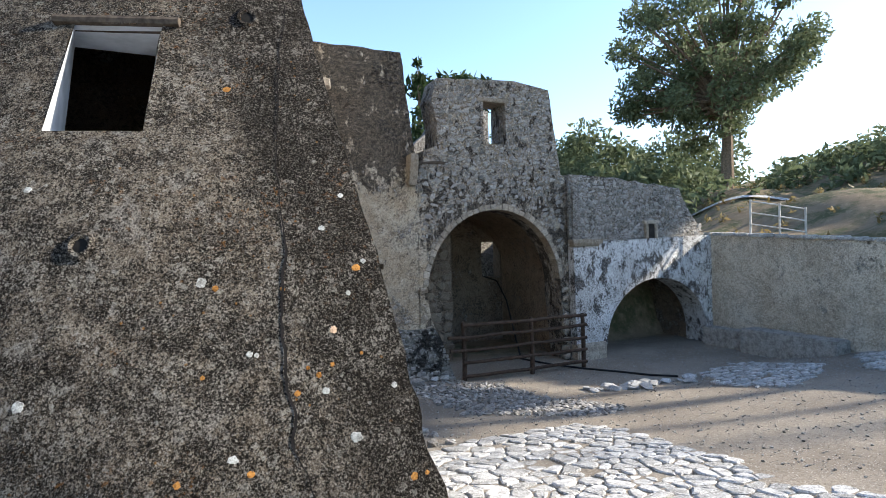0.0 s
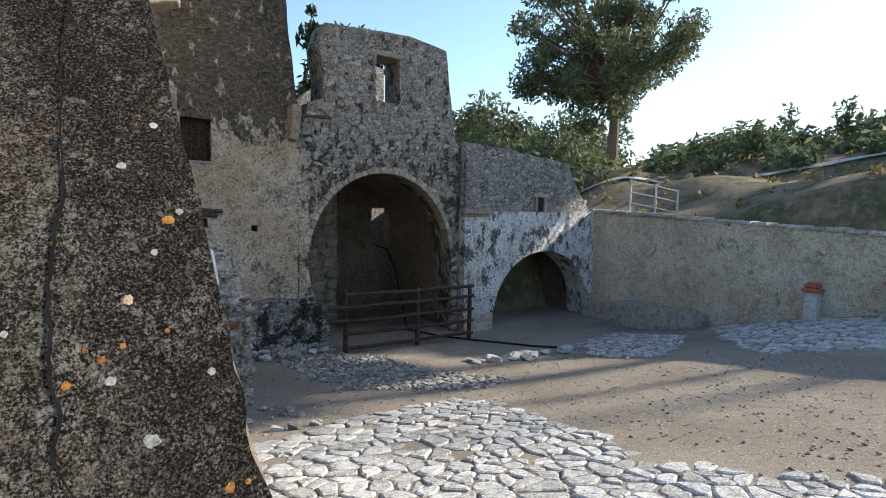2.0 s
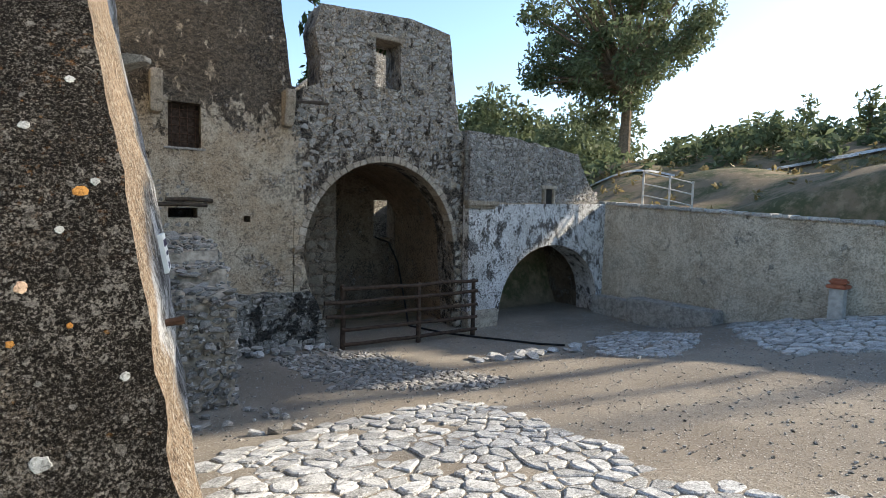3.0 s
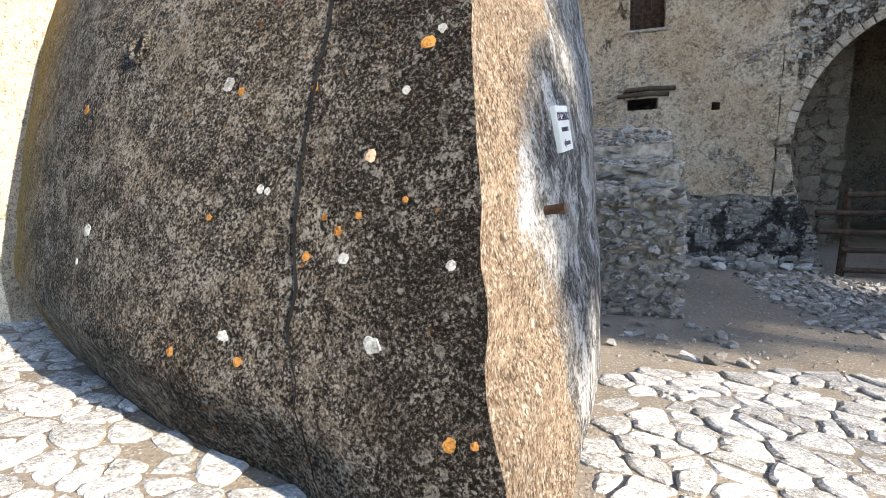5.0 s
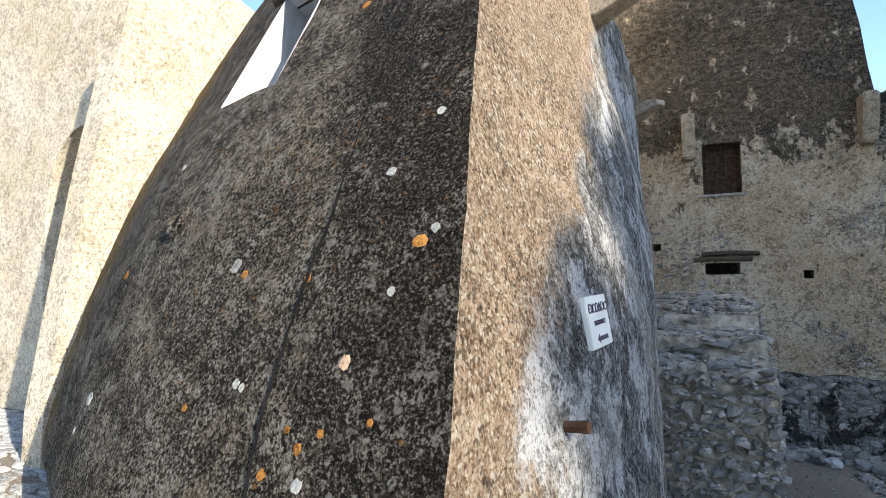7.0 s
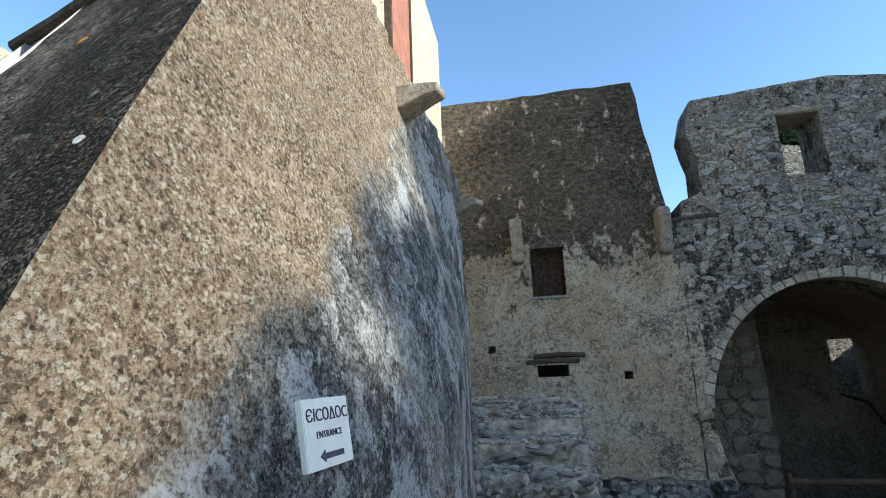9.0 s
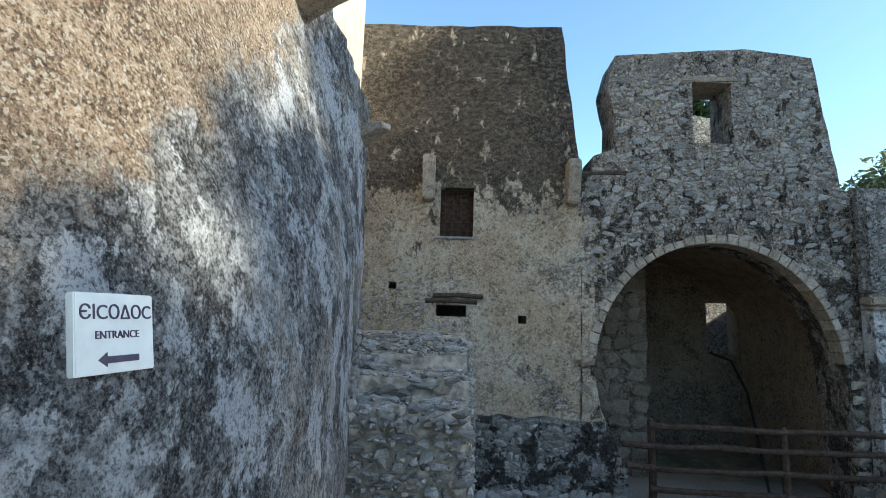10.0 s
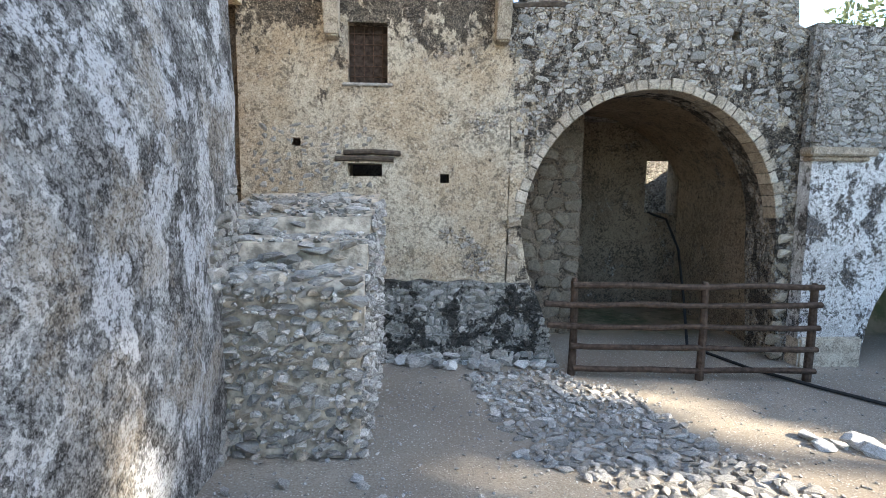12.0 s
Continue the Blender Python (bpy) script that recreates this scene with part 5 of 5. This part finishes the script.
# ---- trees and scrub ----


def leaf_cloud(verts, faces, centre, radius, count, size, r, squash=0.8):
    """Small leaf sprays scattered through one clump."""
    for _ in range(count):
        v = Vector((r.gauss(0, 1), r.gauss(0, 1), r.gauss(0, 1)))
        v = v.normalized() * radius * r.random() ** 0.45
        c = Vector(centre) + Vector((v.x, v.y, v.z * squash))
        a = Vector((r.gauss(0, 1), r.gauss(0, 1), r.gauss(0, 1))).normalized()
        b = a.orthogonal().normalized()
        b = (b * math.cos(r.uniform(0, 6.28)) + a.cross(b) * math.sin(r.uniform(0, 6.28))).normalized()
        s = size * r.uniform(0.5, 1.3)
        n = len(verts)
        verts += [c - b * s, c + a * s * 0.38, c + b * s, c - a * s * 0.38]
        faces.append((n, n + 1, n + 2, n + 3))


def crown_object(name, clumps, count, size, material, parent=None, seed=1, squash=0.8):
    r = random.Random(seed)
    verts, faces = [], []
    for c, rad in clumps:
        leaf_cloud(verts, faces, c, rad, int(count * rad * rad), size, r, squash)
    me = bpy.data.meshes.new(name)
    me.from_pydata(verts, [], faces)
    me.materials.append(material)
    ob = new(name, me)
    if parent is not None:
        ob.parent = parent
    return ob


def tree(x, y, trunk_h, clumps, size, label, seed, material=None, count=220, thick=0.25):
    g = ground_z(x, y)
    root = tagged(empty("tree", (x, y, g)), label, "tree")
    r = random.Random(seed)
    bm = bmesh.new()
    top = Vector((r.uniform(-0.3, 0.3), r.uniform(-0.3, 0.3), trunk_h))
    tube(bm, [(0, 0, -0.3), (0.05, 0, 0.3), top * 0.5 + Vector((0.1, 0.05, 0)), top], [thick * 1.4, thick, thick * 0.8, thick * 0.55], 9)
    for c, rad in clumps:
        c = Vector(c)
        tube(bm, [top * r.uniform(0.7, 1.0), (top + c) / 2 + Vector((0, 0, -0.15 * rad)), c], [thick * 0.4, thick * 0.25, thick * 0.06], 6)
    part("trunk", bm, M_BARK, root)
    crown_object("crown", clumps, count, size, material or M_LEAF, root, seed)
    return root


def clump_set(seed, n, cx, cy, cz, rx, ry, rz, rad):
    r = random.Random(seed)
    out = []
    for _ in range(n):
        v = Vector((r.gauss(0, 1), r.gauss(0, 1), r.gauss(0, 1))).normalized() * r.random() ** 0.4
        out.append(((cx + v.x * rx, cy + v.y * ry, cz + v.z * rz), rad * r.uniform(0.6, 1.2)))
    return out


# the big broad tree above the yard
tree(26.5, 19.5, 5.0, clump_set(3, 120, -0.6, 0.6, 7.4, 5.6, 5.6, 5.2, 0.95) + [((-3.6, 2.2, 6.3), 0.8), ((-2.9, 2.6, 5.4), 0.6)], 0.16, "large broad-crowned evergreen tree on the slope above the yard", 4, M_LEAF, 300, 0.35)
# unseen tall trees, added towards the sun to shade the yard's far half
SHADE = [((40.0, -5.95), clump_set(21, 38, 0, 0, 0, 1.5, 2.1, 3.1, 1.1), 21.3, 16.5),
         ((41.0, -1.6), clump_set(22, 72, 0, 0, 0, 1.4, 2.5, 7.0, 1.15), 20.9, 13.8),
         ((40.3, -3.9), clump_set(24, 24, 0, 0, 0, 1.0, 1.2, 2.6, 0.95), 19.7, 14.4),
         ((40.5, -9.25), clump_set(23, 18, 0, 0, 0, 0.8, 1.15, 0.8, 0.62), 21.6, 15.0),
         ((40.2, -8.0), clump_set(26, 12, 0, 0, 0, 0.8, 0.9, 0.95, 0.6), 22.25, 15.0)]
for i, ((x, y), cl, cz, th) in enumerate(SHADE):
    g = ground_z(x, y)
    tree(x, y, th - g, [((a, b, c + cz - g), r) for (a, b, c), r in cl], 0.34, "unseen tall slender tree added on the sunny slope to cast shade", 30 + i, M_LEAFD, (210, 300, 230, 165, 165)[i], (0.08, 0.12, 0.08, 0.05, 0.05)[i])
# feathery young trees along the upper path
for i, (x, y, h) in enumerate(((33.0, 10.2, 2.6), (33.5, 7.6, 3.0), (30.0, 13.2, 2.2), (36.0, 14.0, 3.2))):
    tree(x, y, h * 0.6, [((0.15 * math.sin(k * 2.4 + i), 0.3 * math.cos(k * 2.4 + i), h * (0.35 + 0.09 * k)), 0.62 - 0.05 * k) for k in range(7)], 0.2, "small feathery young tree beside the upper path", 50 + i, M_LEAF, 140, 0.07)
# dark cypress and pine behind the ruined tower
tree(9.2, 22.0, 4.0, [((0.1 * math.sin(k), 0.1 * math.cos(k), 1.0 + 0.72 * k), 0.85 - 0.055 * k) for k in range(11)], 0.2, "dark narrow cypress behind the tower", 61, M_LEAFD, 420, 0.2)
tree(12.2, 24.0, 4.2, clump_set(62, 16, 0, 0, 5.4, 2.6, 2.0, 0.6, 0.7), 0.24, "flat-topped dark pine behind the tower", 62, M_LEAFD, 260, 0.22)
# woods and scrub on the hillside
r = random.Random(77)
clumps, low = [], []
for _ in range(330):
    a = radians(r.uniform(-2, 84))
    d = r.uniform(27, 52)
    x, y = 1 + d * math.sin(a), 1 + d * math.cos(a)
    if y < 24 and x < 12:
        continue
    g = ground_z(x, y)
    s = r.uniform(0.7, 1.9) * (1.0 if d > 31 else 0.6) * (1.25 if a < radians(52) else 0.75)
    clumps.append(((x, y, g + s * 0.6), s))
    if d > 36 and a < radians(58):
        clumps.append(((x + r.uniform(-1, 1), y + r.uniform(-1, 1), g + s * 1.7), s * 0.8))
tagged(crown_object("hillside_woods", clumps, 120, 0.24, M_LEAF, None, 78), "grey-green olive and carob scrub covering the hillside", "woods", kind="stuff")
for _ in range(150):
    x, y = r.uniform(15.6, 30), r.uniform(2, 22)
    if x < 16.5 and y < 12:
        continue
    s = r.uniform(0.12, 0.3)
    low.append(((x, y, ground_z(x, y) + s * 0.4), s))
tagged(crown_object("slope_weeds", low, 300, 0.12, leaf_material("dry_straw_weeds", (0.16, 0.12, 0.05), (0.28, 0.22, 0.11)), None, 79), "dry straw-coloured weeds scattered on the slope", "weeds", kind="stuff")
path = bmesh.new()
prev = None
for i in range(26):
    a = radians(50 + 1.1 * i)
    d = 27.0
    c = []
    for w in (0, 0.4):
        x, y = 1 + (d + w) * math.sin(a), 1 + (d + w) * math.cos(a)
        c.append(path.verts.new((x, y, ground_z(x, y) + 0.12)))
    if prev:
        path.faces.new((prev[0], prev[1], c[1], c[0]))
    prev = c
tagged(part("upper_path", path, M_PAVE), "pale track along the slope above the yard", "path", kind="structure")

# ---- loose stones on the ground ----
r = random.Random(91)
items = []
while len(items) < 15000:
    x, y = r.uniform(1.8, 14.3), r.uniform(-1.0, 11.3)
    if footprint(x, y) or (x < 5.2 and y < 6.2 and r.random() < 0.9):
        continue
    s = 0.007 + 0.03 * r.random() ** 5
    items.append(((x, y, ground_z(x, y) + s * 0.3), (s * 1.4, s, s * 0.8)))
joined_stones("gravel", items, M_STONE, "small grey pebbles strewn over the yard", "gravel")
heap = tagged(empty("stone_row"), "row of pale loose stones edging the yard before the arch", "stones")
for i in range(26):
    x = rng.uniform(7.6, 10.0)
    y = 8.9 - 0.35 * (x - 7.6) + rng.uniform(-0.3, 0.3)
    s = rng.uniform(0.1, 0.28)
    stone(heap, (x, y, ground_z(x, y) + s * 0.2), (s * 1.5, s, s * 0.6), M_PAVE, "stone", (0, 0, rng.uniform(0, 3)))
foot = tagged(empty("wall_foot_stones"), "pale boulders along the foot of the plinth and stair", "stones")
for i in range(46):
    if i < 22:
        x, y = rng.uniform(2.95, 5.4), rng.uniform(11.1, 11.4)
    else:
        x, y = rng.uniform(1.75, 3.2), rng.uniform(6.3, 8.45)
    s = rng.uniform(0.08, 0.24)
    if i >= 22:
        s *= 0.6
    stone(foot, (x, y, ground_z(x, y) + s * 0.25), (s * 1.5, s, s * 0.8), M_STONE if i % 3 else M_PAVE, "stone", (0, 0, rng.uniform(0, 3)))

# ---- paving: the pieces come last ----
YARD = [(5.45, 6.5), (5.35, 5.0), (5.2, 4.1), (4.95, 3.4), (4.6, 2.8), (5.5, 1.5), (6.0, -1.5), (-7.0, -1.5), (-9.0, 6.6), (-4.0, 6.5), (-2.0, 4.3), (1.6, 5.2), (2.0, 5.75), (2.6, 6.1), (3.3, 6.25), (4.4, 6.45)]
paving("stone_paving", YARD, 0.178, 5, lambda x, y: (x > 1.5 and y > 2.4) or (-2.2 < x < 0.6 and 2.2 < y < 4.6), "worn pale limestone crazy paving sunk in the earth", 0.010, 0.018)
RUBBLE = [(4.1, 10.9), (5.5, 11.2), (6.3, 10.2), (6.7, 8.6), (6.9, 6.9), (6.0, 6.6), (5.2, 7.6), (4.5, 8.6), (4.3, 9.6)]
cobbles = tagged(empty("arch_rubble_path"), "broken stone cobbles before the great arch", "pavement", kind="structure")
chips, count = [], 0
for x, y, w, h in packed(4.0, 7.0, 6.5, 11.2, 0.15, 0.115, 52, lambda x, y: inside((x + 0.12 * noise.noise(Vector((x * 3, y * 3, 0))), y), RUBBLE)):
    k = rng.uniform(0.7, 1.25)
    at = (x + rng.uniform(-0.03, 0.03), y, ground_z(x, y) + 0.012)
    if count < 298:
        stone(cobbles, at, (w * k, h * k, 0.07), M_STONE, "cobble", (rng.uniform(-0.15, 0.15), rng.uniform(-0.15, 0.15), rng.uniform(-0.7, 0.7)))
        count += 1
    else:
        chips.append((at, (w * k, h * k, 0.07)))
chips += [((x, y, ground_z(x, y) + 0.01), (0.05, 0.035, 0.03)) for x, y in ((rng.uniform(4.0, 7.2), rng.uniform(6.3, 11.0)) for _ in range(700)) if inside((x + rng.uniform(-0.3, 0.3), y), RUBBLE)]
loose = joined_stones("chipped_rubble", chips, M_STONE, "", "")
loose.parent = cobbles
paving("far_cobbles", [(11.0, 8.8), (13.0, 9.0), (12.4, 6.8), (10.7, 6.0), (9.5, 5.7), (9.3, 7.0)], 0.16, 7, lambda x, y: False, "patch of small pale cobbles in the shade", 0.025, 0.04)
paving("wall_cobbles", [(13.9, 6.9), (14.4, 6.9), (14.4, 0.5), (11.3, 2.2), (10.2, 4.2), (11.6, 5.6)], 0.2, 8, lambda x, y: False, "patch of small pale cobbles beside the yard wall", 0.025, 0.04)
